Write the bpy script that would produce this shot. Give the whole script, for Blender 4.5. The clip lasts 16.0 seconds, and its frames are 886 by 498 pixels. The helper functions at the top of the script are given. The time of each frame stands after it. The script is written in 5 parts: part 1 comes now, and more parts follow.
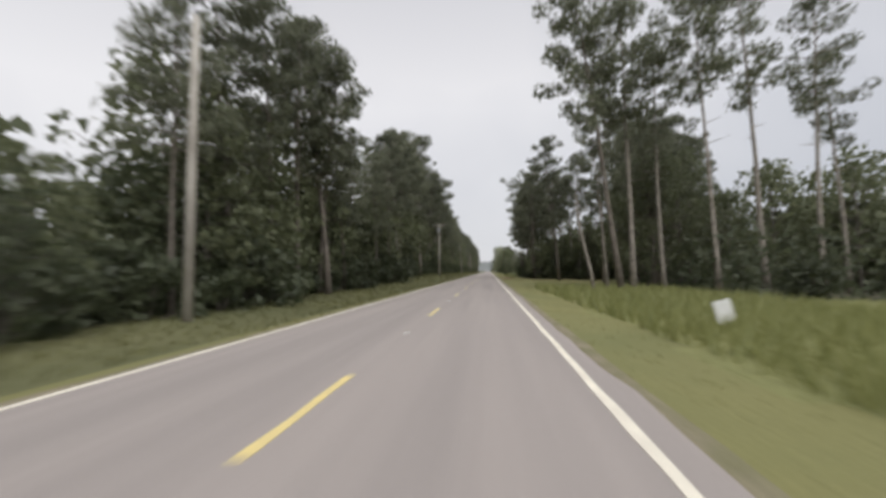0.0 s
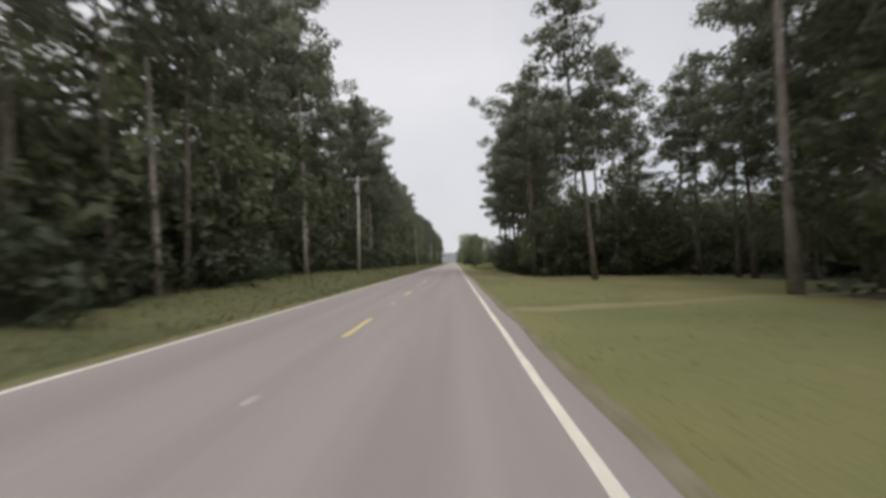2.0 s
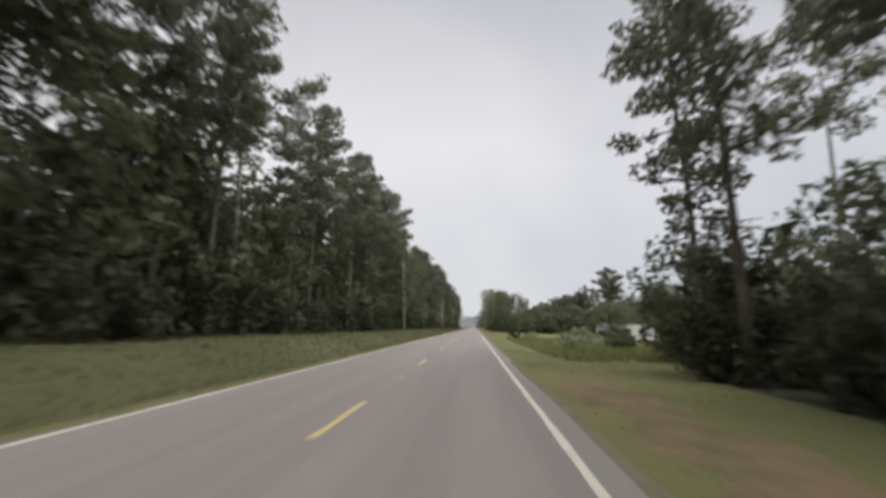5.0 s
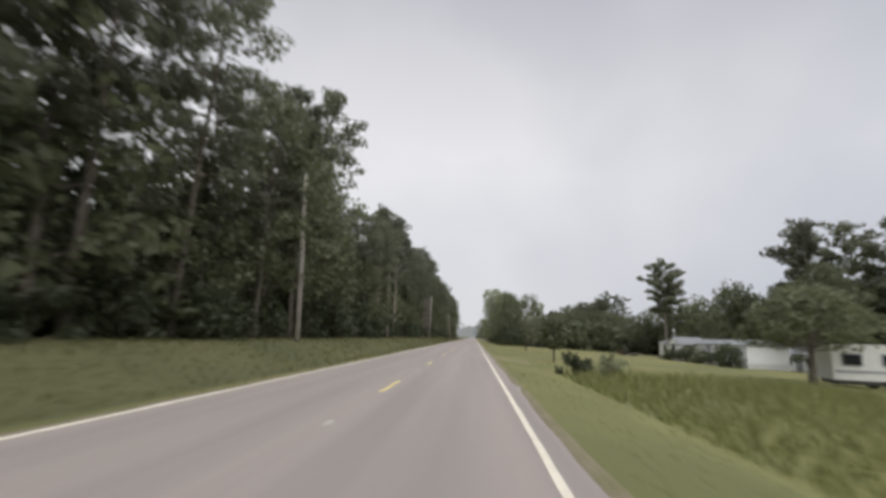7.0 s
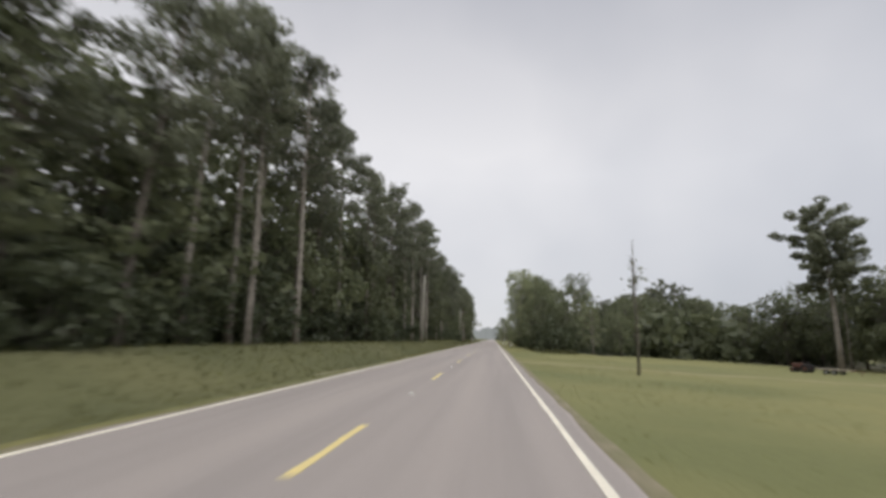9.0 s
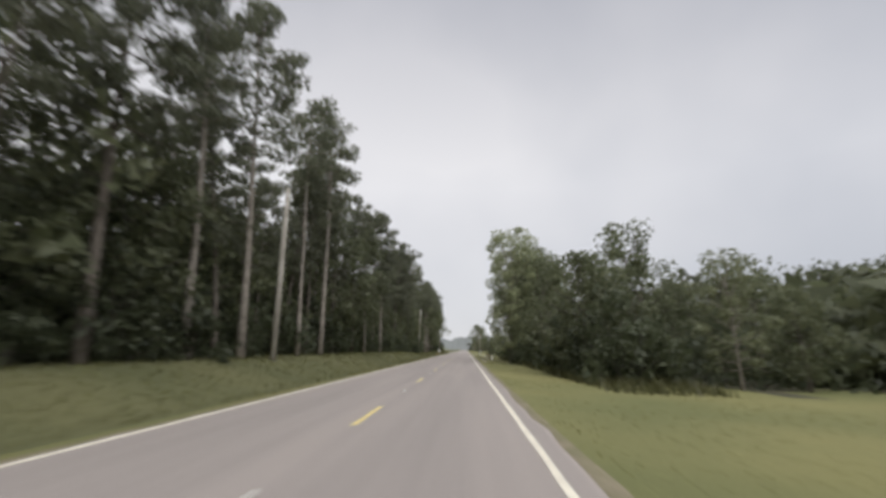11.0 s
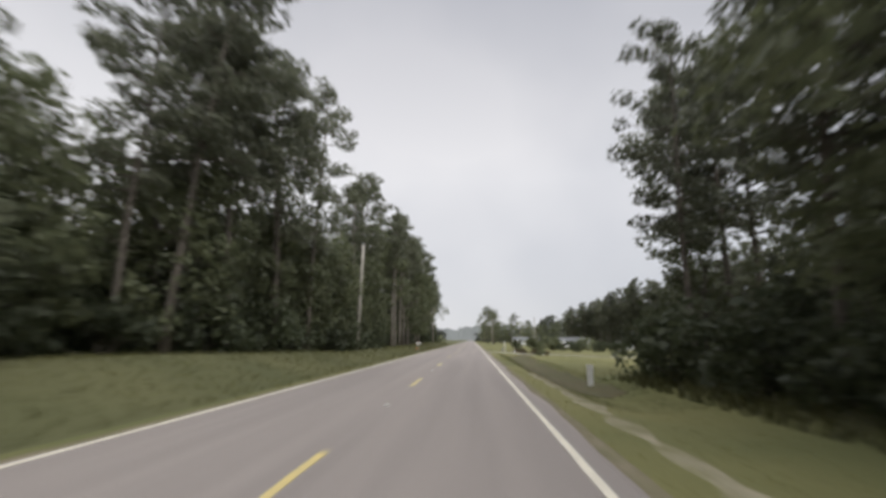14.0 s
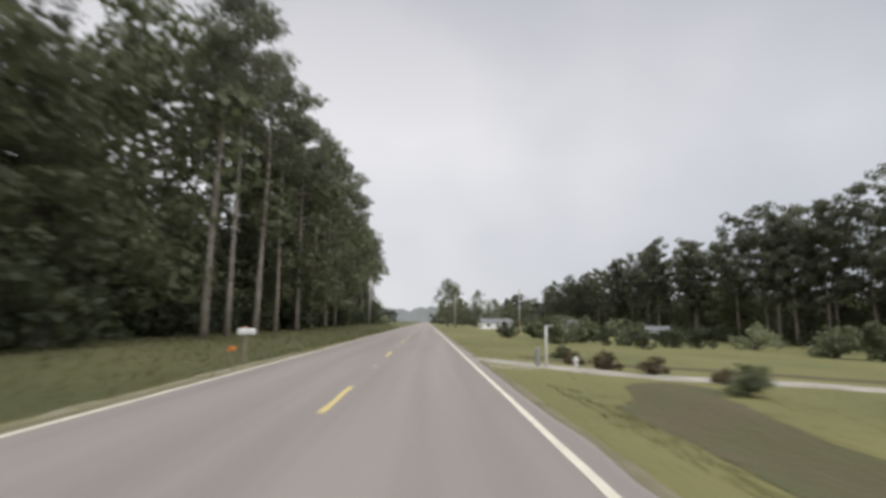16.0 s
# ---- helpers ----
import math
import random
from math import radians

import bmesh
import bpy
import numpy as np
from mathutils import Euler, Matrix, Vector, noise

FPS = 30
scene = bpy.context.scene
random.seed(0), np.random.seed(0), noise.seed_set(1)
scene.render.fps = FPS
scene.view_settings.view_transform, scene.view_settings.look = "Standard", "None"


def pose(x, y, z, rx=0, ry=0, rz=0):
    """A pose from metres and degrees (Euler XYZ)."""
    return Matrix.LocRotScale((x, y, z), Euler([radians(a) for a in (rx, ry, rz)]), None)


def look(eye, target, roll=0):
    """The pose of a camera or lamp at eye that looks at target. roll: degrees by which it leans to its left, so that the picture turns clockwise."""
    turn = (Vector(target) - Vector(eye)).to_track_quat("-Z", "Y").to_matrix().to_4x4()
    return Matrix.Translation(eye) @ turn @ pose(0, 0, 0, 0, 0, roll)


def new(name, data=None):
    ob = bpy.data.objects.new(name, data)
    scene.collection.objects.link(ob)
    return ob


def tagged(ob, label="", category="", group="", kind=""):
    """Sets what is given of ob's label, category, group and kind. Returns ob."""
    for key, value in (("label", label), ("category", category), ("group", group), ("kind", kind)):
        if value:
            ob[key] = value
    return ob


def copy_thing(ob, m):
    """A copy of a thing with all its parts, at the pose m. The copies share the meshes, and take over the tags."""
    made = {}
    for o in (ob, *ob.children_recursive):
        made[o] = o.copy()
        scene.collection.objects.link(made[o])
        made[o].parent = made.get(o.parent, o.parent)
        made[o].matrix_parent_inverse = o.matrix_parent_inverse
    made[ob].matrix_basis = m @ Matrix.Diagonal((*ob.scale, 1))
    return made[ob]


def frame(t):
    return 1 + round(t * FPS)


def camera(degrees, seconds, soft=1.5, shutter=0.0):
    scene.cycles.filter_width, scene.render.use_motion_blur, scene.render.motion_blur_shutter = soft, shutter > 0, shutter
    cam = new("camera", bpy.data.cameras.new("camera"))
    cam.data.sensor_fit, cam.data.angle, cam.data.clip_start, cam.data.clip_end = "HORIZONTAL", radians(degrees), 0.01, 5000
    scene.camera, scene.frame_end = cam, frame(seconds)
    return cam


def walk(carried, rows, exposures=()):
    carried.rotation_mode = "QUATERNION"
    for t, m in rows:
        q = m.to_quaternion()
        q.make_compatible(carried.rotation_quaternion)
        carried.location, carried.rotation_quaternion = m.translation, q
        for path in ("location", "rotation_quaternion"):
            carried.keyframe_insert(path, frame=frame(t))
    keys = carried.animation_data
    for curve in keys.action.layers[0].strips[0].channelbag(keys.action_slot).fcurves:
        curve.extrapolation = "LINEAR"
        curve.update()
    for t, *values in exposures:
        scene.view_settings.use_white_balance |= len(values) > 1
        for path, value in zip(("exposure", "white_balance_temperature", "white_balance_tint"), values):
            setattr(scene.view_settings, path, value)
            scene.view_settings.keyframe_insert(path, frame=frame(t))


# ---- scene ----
cam = camera(85.3, 16.0, soft=3.5, shutter=0.5)

# seconds, place and turn of the camera: a car drives up its lane along +y
PATH = [
    (0, 1.995, 0.010, 1.447, 92.68, 1.20, 5.47),
    (0.5, 2.042, 10.649, 1.447, 91.31, 1.34, 5.72),
    (1, 2.251, 21.355, 1.447, 95.12, 3.03, 1.60),
    (1.5, 2.247, 32.112, 1.447, 94.72, 0.41, 3.53),
    (2, 2.307, 42.628, 1.447, 91.57, 2.19, 1.37),
    (2.5, 2.281, 53.115, 1.447, 93.02, -1.42, 3.54),
    (3, 2.252, 63.931, 1.447, 93.73, 0.62, 4.04),
    (3.5, 2.266, 74.751, 1.447, 98.61, 0.66, 4.17),
    (4, 2.193, 85.570, 1.447, 102.03, 1.41, 2.44),
    (4.5, 2.134, 96.274, 1.447, 98.82, 1.94, 3.58),
    (4.7, 2.107, 100.553, 1.447, 98.90, 0.53, 3.71),
    (7, 2.314, 149.646, 1.447, 100.23, -1.92, 3.62),
    (7.5, 2.259, 160.550, 1.447, 99.14, -2.40, 4.07),
    (8, 2.235, 171.543, 1.447, 100.53, -3.10, 5.63),
    (8.5, 2.126, 182.584, 1.447, 101.19, -3.17, 6.10),
    (9, 2.109, 193.604, 1.447, 100.45, -1.20, 5.85),
    (9.2, 2.105, 198.048, 1.447, 100.88, -0.81, 5.74),
    (11.3, 2.166, 244.504, 1.447, 101.75, -0.45, 2.54),
    (11.5, 2.139, 248.961, 1.447, 101.44, -0.40, 2.75),
    (12, 2.113, 260.170, 1.447, 101.52, -1.01, 3.25),
    (12.5, 2.060, 271.356, 1.447, 100.80, -0.92, 2.99),
    (13, 2.015, 282.521, 1.447, 100.67, -1.85, 3.80),
    (13.5, 1.957, 293.697, 1.447, 100.74, -1.47, 3.60),
    (14, 1.950, 304.924, 1.447, 100.68, 0.01, 3.45),
    (14.5, 1.974, 316.161, 1.447, 103.13, 0.63, 0.86),
    (15, 2.000, 327.250, 1.447, 101.68, 2.04, -1.47),
    (15.5, 1.760, 338.199, 1.447, 99.80, -2.10, -0.95),
    (16, 1.640, 349.268, 1.447, 98.55, -0.65, -1.90),
]
walk(cam, [(t, pose(*row)) for t, *row in PATH])

# ---- world and light: a bright overcast sky ----
world = bpy.data.worlds.new("world")
scene.world = world
world.use_nodes = True
wn, wl = world.node_tree.nodes, world.node_tree.links
wn.clear()
SUN_UP, SUN_ROUND = radians(52), radians(150)
sky = wn.new("ShaderNodeTexSky")
sky.sky_type, sky.sun_disc = "NISHITA", False
sky.sun_elevation, sky.sun_rotation = SUN_UP, SUN_ROUND
clear_sky = wn.new("ShaderNodeMix")
clear_sky.data_type, clear_sky.blend_type = "RGBA", "MULTIPLY"
clear_sky.inputs["Factor"].default_value = 1.0
clear_sky.inputs["B"].default_value = (0.07, 0.07, 0.07, 1)
cloud_noise = wn.new("ShaderNodeTexNoise")
cloud_noise.inputs["Scale"].default_value = 1.7
cloud_noise.inputs["Detail"].default_value = 4.0
cloud_noise.inputs["Roughness"].default_value = 0.42
cloud_ramp = wn.new("ShaderNodeValToRGB")
cloud_ramp.color_ramp.elements[0].position = 0.30
cloud_ramp.color_ramp.elements[0].color = (0.66, 0.685, 0.735, 1)
cloud_ramp.color_ramp.elements[1].position = 0.68
cloud_ramp.color_ramp.elements[1].color = (1.0, 0.995, 1.0, 1)
sky_coord, sky_axes = wn.new("ShaderNodeTexCoord"), wn.new("ShaderNodeSeparateXYZ")
sky_ramp = wn.new("ShaderNodeValToRGB")
steps = sky_ramp.color_ramp.elements
steps[0].position, steps[0].color = 0.0, (0.765, 0.765, 0.78, 1)
steps[1].position, steps[1].color = 1.0, (1.95, 1.95, 2.0, 1)
for where, tone in ((0.32, (0.825, 0.82, 0.835, 1)), (0.70, (0.51, 0.515, 0.555, 1))):
    step = steps.new(where)
    step.color = tone
clouds = wn.new("ShaderNodeMix")
clouds.data_type, clouds.blend_type = "RGBA", "MULTIPLY"
clouds.inputs["Factor"].default_value = 1.0
wl.new(sky_coord.outputs["Generated"], sky_axes.inputs["Vector"])
wl.new(sky_axes.outputs["Z"], sky_ramp.inputs["Fac"])
wl.new(sky_ramp.outputs["Color"], clouds.inputs["A"])
wl.new(cloud_ramp.outputs["Color"], clouds.inputs["B"])
cover = wn.new("ShaderNodeMix")
cover.data_type = "RGBA"
cover.inputs["Factor"].default_value = 0.93
back = wn.new("ShaderNodeBackground")
back.inputs["Strength"].default_value = 1.0
w_out = wn.new("ShaderNodeOutputWorld")
wl.new(sky.outputs["Color"], clear_sky.inputs["A"])
thicker = wn.new("ShaderNodeMath")            # the cloud is thicker to the right of the road
thicker.operation = "MULTIPLY_ADD"
thicker.inputs[1].default_value = -0.26
wl.new(sky_axes.outputs["X"], thicker.inputs[0])
wl.new(cloud_noise.outputs["Fac"], thicker.inputs[2])
wl.new(thicker.outputs["Value"], cloud_ramp.inputs["Fac"])
wl.new(clear_sky.outputs["Result"], cover.inputs["A"])
wl.new(clouds.outputs["Result"], cover.inputs["B"])
wl.new(cover.outputs["Result"], back.inputs["Color"])
wl.new(back.outputs["Background"], w_out.inputs["Surface"])
sun_data = bpy.data.lights.new("sun", "SUN")
sun_data.energy, sun_data.angle, sun_data.color = 2.2, radians(60), (1.0, 0.985, 0.955)
sun = new("sun", sun_data)
sun.matrix_world = look((0, 0, 80), (-math.sin(SUN_ROUND) * math.cos(SUN_UP) * 80, -math.cos(SUN_ROUND) * math.cos(SUN_UP) * 80, 80 - 80 * math.sin(SUN_UP)))
scene.view_settings.exposure = 0.12

# ---- materials ----
def material(name, base, other=None, scale=3.0, fine=40.0, rough=0.85, bump=0.3, spread=0.35, metal=0.0, gloss=0.3):
    """A surface of two mixed colours: coarse patches, fine grain and relief."""
    mat = bpy.data.materials.new(name)
    mat.use_nodes = True
    n, l = mat.node_tree.nodes, mat.node_tree.links
    b = n["Principled BSDF"]
    coord = n.new("ShaderNodeTexCoord")
    coarse, grain = n.new("ShaderNodeTexNoise"), n.new("ShaderNodeTexNoise")
    coarse.inputs["Scale"].default_value, coarse.inputs["Detail"].default_value = scale, 4
    grain.inputs["Scale"].default_value, grain.inputs["Detail"].default_value = fine, 3
    l.new(coord.outputs["Object"], coarse.inputs["Vector"])
    l.new(coord.outputs["Object"], grain.inputs["Vector"])
    mix = n.new("ShaderNodeMix")
    mix.data_type = "RGBA"
    other = other or [c * 0.7 for c in base]
    mix.inputs["A"].default_value, mix.inputs["B"].default_value = (*base, 1), (*other, 1)
    ramp = n.new("ShaderNodeMapRange")
    ramp.inputs["From Min"].default_value, ramp.inputs["From Max"].default_value = 0.35, 0.65
    l.new(coarse.outputs["Fac"], ramp.inputs["Value"])
    l.new(ramp.outputs["Result"], mix.inputs["Factor"])
    vary = n.new("ShaderNodeHueSaturation")
    amount = n.new("ShaderNodeMapRange")
    amount.inputs["To Min"].default_value, amount.inputs["To Max"].default_value = 1 - spread, 1 + spread
    l.new(grain.outputs["Fac"], amount.inputs["Value"])
    l.new(amount.outputs["Result"], vary.inputs["Value"])
    l.new(mix.outputs["Result"], vary.inputs["Color"])
    l.new(vary.outputs["Color"], b.inputs["Base Color"])
    b.inputs["Roughness"].default_value, b.inputs["Metallic"].default_value = rough, metal
    b.inputs["Specular IOR Level"].default_value = gloss
    if bump:
        bm_node = n.new("ShaderNodeBump")
        bm_node.inputs["Strength"].default_value, bm_node.inputs["Distance"].default_value = bump, 0.03
        l.new(grain.outputs["Fac"], bm_node.inputs["Height"])
        l.new(bm_node.outputs["Normal"], b.inputs["Normal"])
    return mat


def leaf_material(name, base, other, through_share=0.25):
    """Leaves that differ one by one, and let some light through."""
    mat = bpy.data.materials.new(name)
    mat.use_nodes = True
    n, l = mat.node_tree.nodes, mat.node_tree.links
    b, out = n["Principled BSDF"], n["Material Output"]
    geo, info = n.new("ShaderNodeNewGeometry"), n.new("ShaderNodeObjectInfo")
    mix = n.new("ShaderNodeMix")
    mix.data_type = "RGBA"
    mix.inputs["A"].default_value, mix.inputs["B"].default_value = (*base, 1), (*other, 1)
    l.new(geo.outputs["Random Per Island"], mix.inputs["Factor"])
    tone = n.new("ShaderNodeHueSaturation")
    share = n.new("ShaderNodeMapRange")
    share.inputs["To Min"].default_value, share.inputs["To Max"].default_value = 0.75, 1.25
    l.new(info.outputs["Random"], share.inputs["Value"])
    l.new(share.outputs["Result"], tone.inputs["Value"])
    l.new(mix.outputs["Result"], tone.inputs["Color"])
    l.new(tone.outputs["Color"], b.inputs["Base Color"])
    b.inputs["Roughness"].default_value = 0.5
    b.inputs["Specular IOR Level"].default_value = 0.4
    thin, blend = n.new("ShaderNodeBsdfTranslucent"), n.new("ShaderNodeMixShader")
    l.new(tone.outputs["Color"], thin.inputs["Color"])
    blend.inputs["Fac"].default_value = through_share
    l.new(b.outputs["BSDF"], blend.inputs[1])
    l.new(thin.outputs["BSDF"], blend.inputs[2])
    l.new(blend.outputs["Shader"], out.inputs["Surface"])
    return mat


M_ASPHALT = material("worn_asphalt", (0.312, 0.274, 0.250), (0.262, 0.232, 0.214), 0.35, 60, 0.9, 0.35, 0.28)
streak_nodes, streak_links = M_ASPHALT.node_tree.nodes, M_ASPHALT.node_tree.links
stretch = streak_nodes.new("ShaderNodeMapping")
stretch.inputs["Scale"].default_value = (3.2, 0.10, 1.0)
for node in list(streak_nodes):
    if node.type == "TEX_NOISE" and node.inputs["Scale"].default_value < 1:
        streak_links.new(streak_nodes["Texture Coordinate"].outputs["Object"], stretch.inputs["Vector"])
        streak_links.new(stretch.outputs["Vector"], node.inputs["Vector"])
M_WHITE_LINE = material("white_road_paint", (0.74, 0.69, 0.57), (0.60, 0.55, 0.46), 3, 30, 0.7, 0.2, 0.25)
M_YELLOW_LINE = material("yellow_road_paint", (0.68, 0.54, 0.22), (0.55, 0.45, 0.22), 3, 30, 0.7, 0.2, 0.25)
M_REFLECTOR = material("pale_reflector", (0.75, 0.74, 0.70), None, 8, 60, 0.35, 0, 0.1)
M_GRASS = material("verge_turf", (0.192, 0.178, 0.071), (0.126, 0.131, 0.051), 0.10, 14, 0.95, 0.55, 0.4)
M_BANK = material("rank_bank_turf", (0.122, 0.118, 0.054), (0.086, 0.090, 0.040), 0.13, 9, 0.95, 0.6, 0.35)
M_RANK = material("rank_green_turf", (0.195, 0.192, 0.076), (0.145, 0.150, 0.058), 0.13, 9, 0.95, 0.8, 0.45)
M_LITTER = material("forest_floor", (0.085, 0.075, 0.048), (0.055, 0.055, 0.032), 0.5, 8, 0.95, 1.0, 0.5)
M_BLADE = leaf_material("grass_blades", (0.200, 0.188, 0.072), (0.155, 0.158, 0.056), 0.45)
M_BLADE_DRY = leaf_material("tall_grass_blades", (0.142, 0.136, 0.060), (0.108, 0.112, 0.046), 0.45)
M_BLADE_RANK = leaf_material("rank_weed_blades", (0.240, 0.242, 0.096), (0.175, 0.188, 0.072), 0.45)
M_DIRT = material("bare_dirt", (0.235, 0.166, 0.090), (0.140, 0.122, 0.058), 0.8, 12, 0.95, 0.6, 0.4)
M_DITCH = material("damp_ditch_earth", (0.108, 0.090, 0.049), (0.096, 0.094, 0.044), 0.7, 10, 0.95, 0.9, 0.45)
M_SAND = material("sandy_verge", (0.33, 0.295, 0.21), (0.175, 0.165, 0.080), 1.1, 12, 0.95, 0.6, 0.4)
M_FRINGE = material("crumbled_gravel_fringe", (0.215, 0.185, 0.125), (0.150, 0.140, 0.075), 1.4, 18, 0.95, 0.7, 0.45)
M_STRAW = material("straw_drive", (0.235, 0.205, 0.105), (0.190, 0.175, 0.085), 0.6, 12, 0.95, 0.6, 0.4)
M_GRAVEL = material("pale_gravel", (0.42, 0.39, 0.34), (0.30, 0.28, 0.23), 1.2, 30, 0.95, 0.8, 0.5)
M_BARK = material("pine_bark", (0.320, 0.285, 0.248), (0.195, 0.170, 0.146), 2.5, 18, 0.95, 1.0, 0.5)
# darker copy of the pine bark: the wood's shade is put into the colour
M_BARK_SHADED = material("shaded_pine_bark", (0.185, 0.160, 0.135), (0.110, 0.094, 0.080), 2.5, 18, 0.95, 1.0, 0.5)
M_BARK_DARK = material("dark_bark", (0.17, 0.15, 0.125), (0.10, 0.09, 0.075), 2.5, 18, 0.95, 1.0, 0.5)
M_NEEDLE = leaf_material("pine_needles", (0.175, 0.183, 0.122), (0.130, 0.141, 0.092), 0.5)
M_LEAF = leaf_material("oak_leaves", (0.168, 0.180, 0.100), (0.118, 0.134, 0.072), 0.5)
M_LEAF_PALE = leaf_material("poplar_leaves", (0.340, 0.360, 0.215), (0.210, 0.230, 0.128), 0.50)
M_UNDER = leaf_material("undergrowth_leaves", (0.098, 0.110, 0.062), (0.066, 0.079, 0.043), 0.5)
M_LEAF_DRY = leaf_material("browned_leaves", (0.150, 0.105, 0.062), (0.095, 0.082, 0.045), 0.3)
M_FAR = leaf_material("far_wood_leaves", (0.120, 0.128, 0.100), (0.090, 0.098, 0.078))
# far rise: air haze is mixed into this grey-blue base colour
M_HAZED_RISE = material("hazed_distant_wood", (0.27, 0.285, 0.285), (0.23, 0.245, 0.245), 0.02, 0.3, 0.95, 0, 0.15)
M_POLE = material("weathered_pole_wood", (0.42, 0.39, 0.345), (0.29, 0.265, 0.23), 1.5, 22, 0.9, 0.5, 0.3)
M_METAL = material("grey_metal", (0.42, 0.43, 0.44), (0.33, 0.34, 0.35), 2, 40, 0.45, 0.1, 0.12, 0.6)
M_CERAMIC = material("insulator_ceramic", (0.30, 0.30, 0.31), None, 4, 40, 0.3, 0, 0.1)
M_SIDING = material("white_siding", (0.86, 0.86, 0.86), (0.78, 0.79, 0.80), 0.8, 20, 0.6, 0.05, 0.06)
M_ROOF = material("grey_metal_roof", (0.20, 0.205, 0.21), (0.155, 0.16, 0.165), 0.8, 20, 0.5, 0.1, 0.1)
M_TRIM = material("grey_trim", (0.35, 0.36, 0.38), None, 2, 30, 0.6, 0.05, 0.1)
M_SKIRT = material("dark_skirting", (0.11, 0.11, 0.11), None, 2, 30, 0.8, 0.1, 0.2)
M_GLASS = material("dark_window_glass", (0.02, 0.022, 0.026), None, 2, 10, 0.25, 0, 0.05, 0.0, 0.3)
M_TYRE = material("tyre_rubber", (0.025, 0.025, 0.026), None, 4, 50, 0.85, 0.1, 0.2)
M_RUST = material("rusty_paint", (0.16, 0.07, 0.05), (0.09, 0.05, 0.04), 2, 20, 0.7, 0.2, 0.3)
M_PAINT_DARK = material("dark_paint", (0.05, 0.045, 0.045), None, 2, 20, 0.5, 0.1, 0.2)
M_BOX_WHITE = material("white_box_paint", (0.74, 0.74, 0.73), (0.62, 0.62, 0.60), 5, 40, 0.5, 0.05, 0.1)
M_ORANGE = material("orange_plastic", (0.75, 0.22, 0.05), (0.62, 0.18, 0.05), 5, 40, 0.5, 0.05, 0.1)
M_POST = material("post_wood", (0.30, 0.26, 0.20), None, 3, 30, 0.9, 0.3, 0.3)

# ---- mesh helpers ----
class Shape:
    """Gathers vertices and faces of one mesh."""
    def __init__(self):
        self.v, self.f, self.count = [], [], 0

    def add(self, verts, faces):
        verts = np.asarray(verts, float)
        self.v.append(verts)
        self.f += [[i + self.count for i in face] for face in faces]
        self.count += len(verts)
        return self

    def box(self, centre, size, turn=0.0, bevel=0.0):
        bm = bmesh.new()
        bmesh.ops.create_cube(bm, size=1.0)
        bmesh.ops.scale(bm, vec=size, verts=bm.verts)
        if bevel:
            bmesh.ops.bevel(bm, geom=list(bm.edges), offset=bevel, segments=2, affect="EDGES", profile=0.5)
        bmesh.ops.transform(bm, matrix=pose(*centre, 0, 0, turn), verts=bm.verts)
        bm.verts.index_update()
        self.add([v.co[:] for v in bm.verts], [[v.index for v in face.verts] for face in bm.faces])
        bm.free()
        return self

    def tube(self, points, radii, sides=8, cap=True):
        pts = np.asarray(points, float)
        rings = []
        for i, p in enumerate(pts):
            d = pts[min(i + 1, len(pts) - 1)] - pts[max(i - 1, 0)]
            d = d / (np.linalg.norm(d) + 1e-9)
            a = np.cross(d, (0.31, 0.95, 0.05) if abs(d[2]) > 0.7 else (0, 0, 1))
            a /= np.linalg.norm(a)
            b = np.cross(d, a)
            ang = np.arange(sides) * 2 * np.pi / sides
            rings.append(p + radii[i] * (np.cos(ang)[:, None] * a + np.sin(ang)[:, None] * b))
        faces = [[i * sides + j, i * sides + (j + 1) % sides, (i + 1) * sides + (j + 1) % sides, (i + 1) * sides + j]
                 for i in range(len(pts) - 1) for j in range(sides)]
        if cap:
            faces += [list(range(sides))[::-1], [(len(pts) - 1) * sides + j for j in range(sides)]]
        return self.add(np.concatenate(rings), faces)

    def prism(self, outline, axis_from, axis_to):
        """A closed outline in (x, z), drawn out along y."""
        n = len(outline)
        verts = [(x, axis_from, z) for x, z in outline] + [(x, axis_to, z) for x, z in outline]
        faces = [[i, (i + 1) % n, n + (i + 1) % n, n + i] for i in range(n)] + [list(range(n))[::-1], list(range(n, 2 * n))]
        return self.add(verts, faces)

    def mesh(self, name, mat, smooth=False):
        me = bpy.data.meshes.new(name)
        me.from_pydata(np.concatenate(self.v).tolist(), [], self.f)
        for m in mat if isinstance(mat, (list, tuple)) else [mat]:
            me.materials.append(m)
        if smooth:
            me.polygons.foreach_set("use_smooth", [True] * len(me.polygons))
        me.update()
        return me


def sprays(name, verts, mat):
    """A mesh of loose leaves or blades from an array (n, corners, 3)."""
    n, k = verts.shape[:2]
    me = bpy.data.meshes.new(name)
    me.vertices.add(k * n)
    me.vertices.foreach_set("co", np.asarray(verts, np.float32).ravel())
    me.loops.add(k * n)
    me.loops.foreach_set("vertex_index", np.arange(k * n, dtype=np.int32))
    me.polygons.add(n)
    me.polygons.foreach_set("loop_start", np.arange(0, k * n, k, dtype=np.int32))
    me.materials.append(mat)
    me.update(calc_edges=True)
    return me


def part(name, shape, mat, parent, label="", smooth=False, at=None):
    me = shape if isinstance(shape, bpy.types.Mesh) else shape.mesh(name, mat, smooth)
    ob = new(name, me)
    ob.parent = parent
    if at is not None:
        ob.matrix_basis = at
    return tagged(ob, label) if label else ob


def thing(name, m, label, category, group="", kind=""):
    ob = new(name)
    ob.matrix_basis = m
    return tagged(ob, label, category, group, kind)


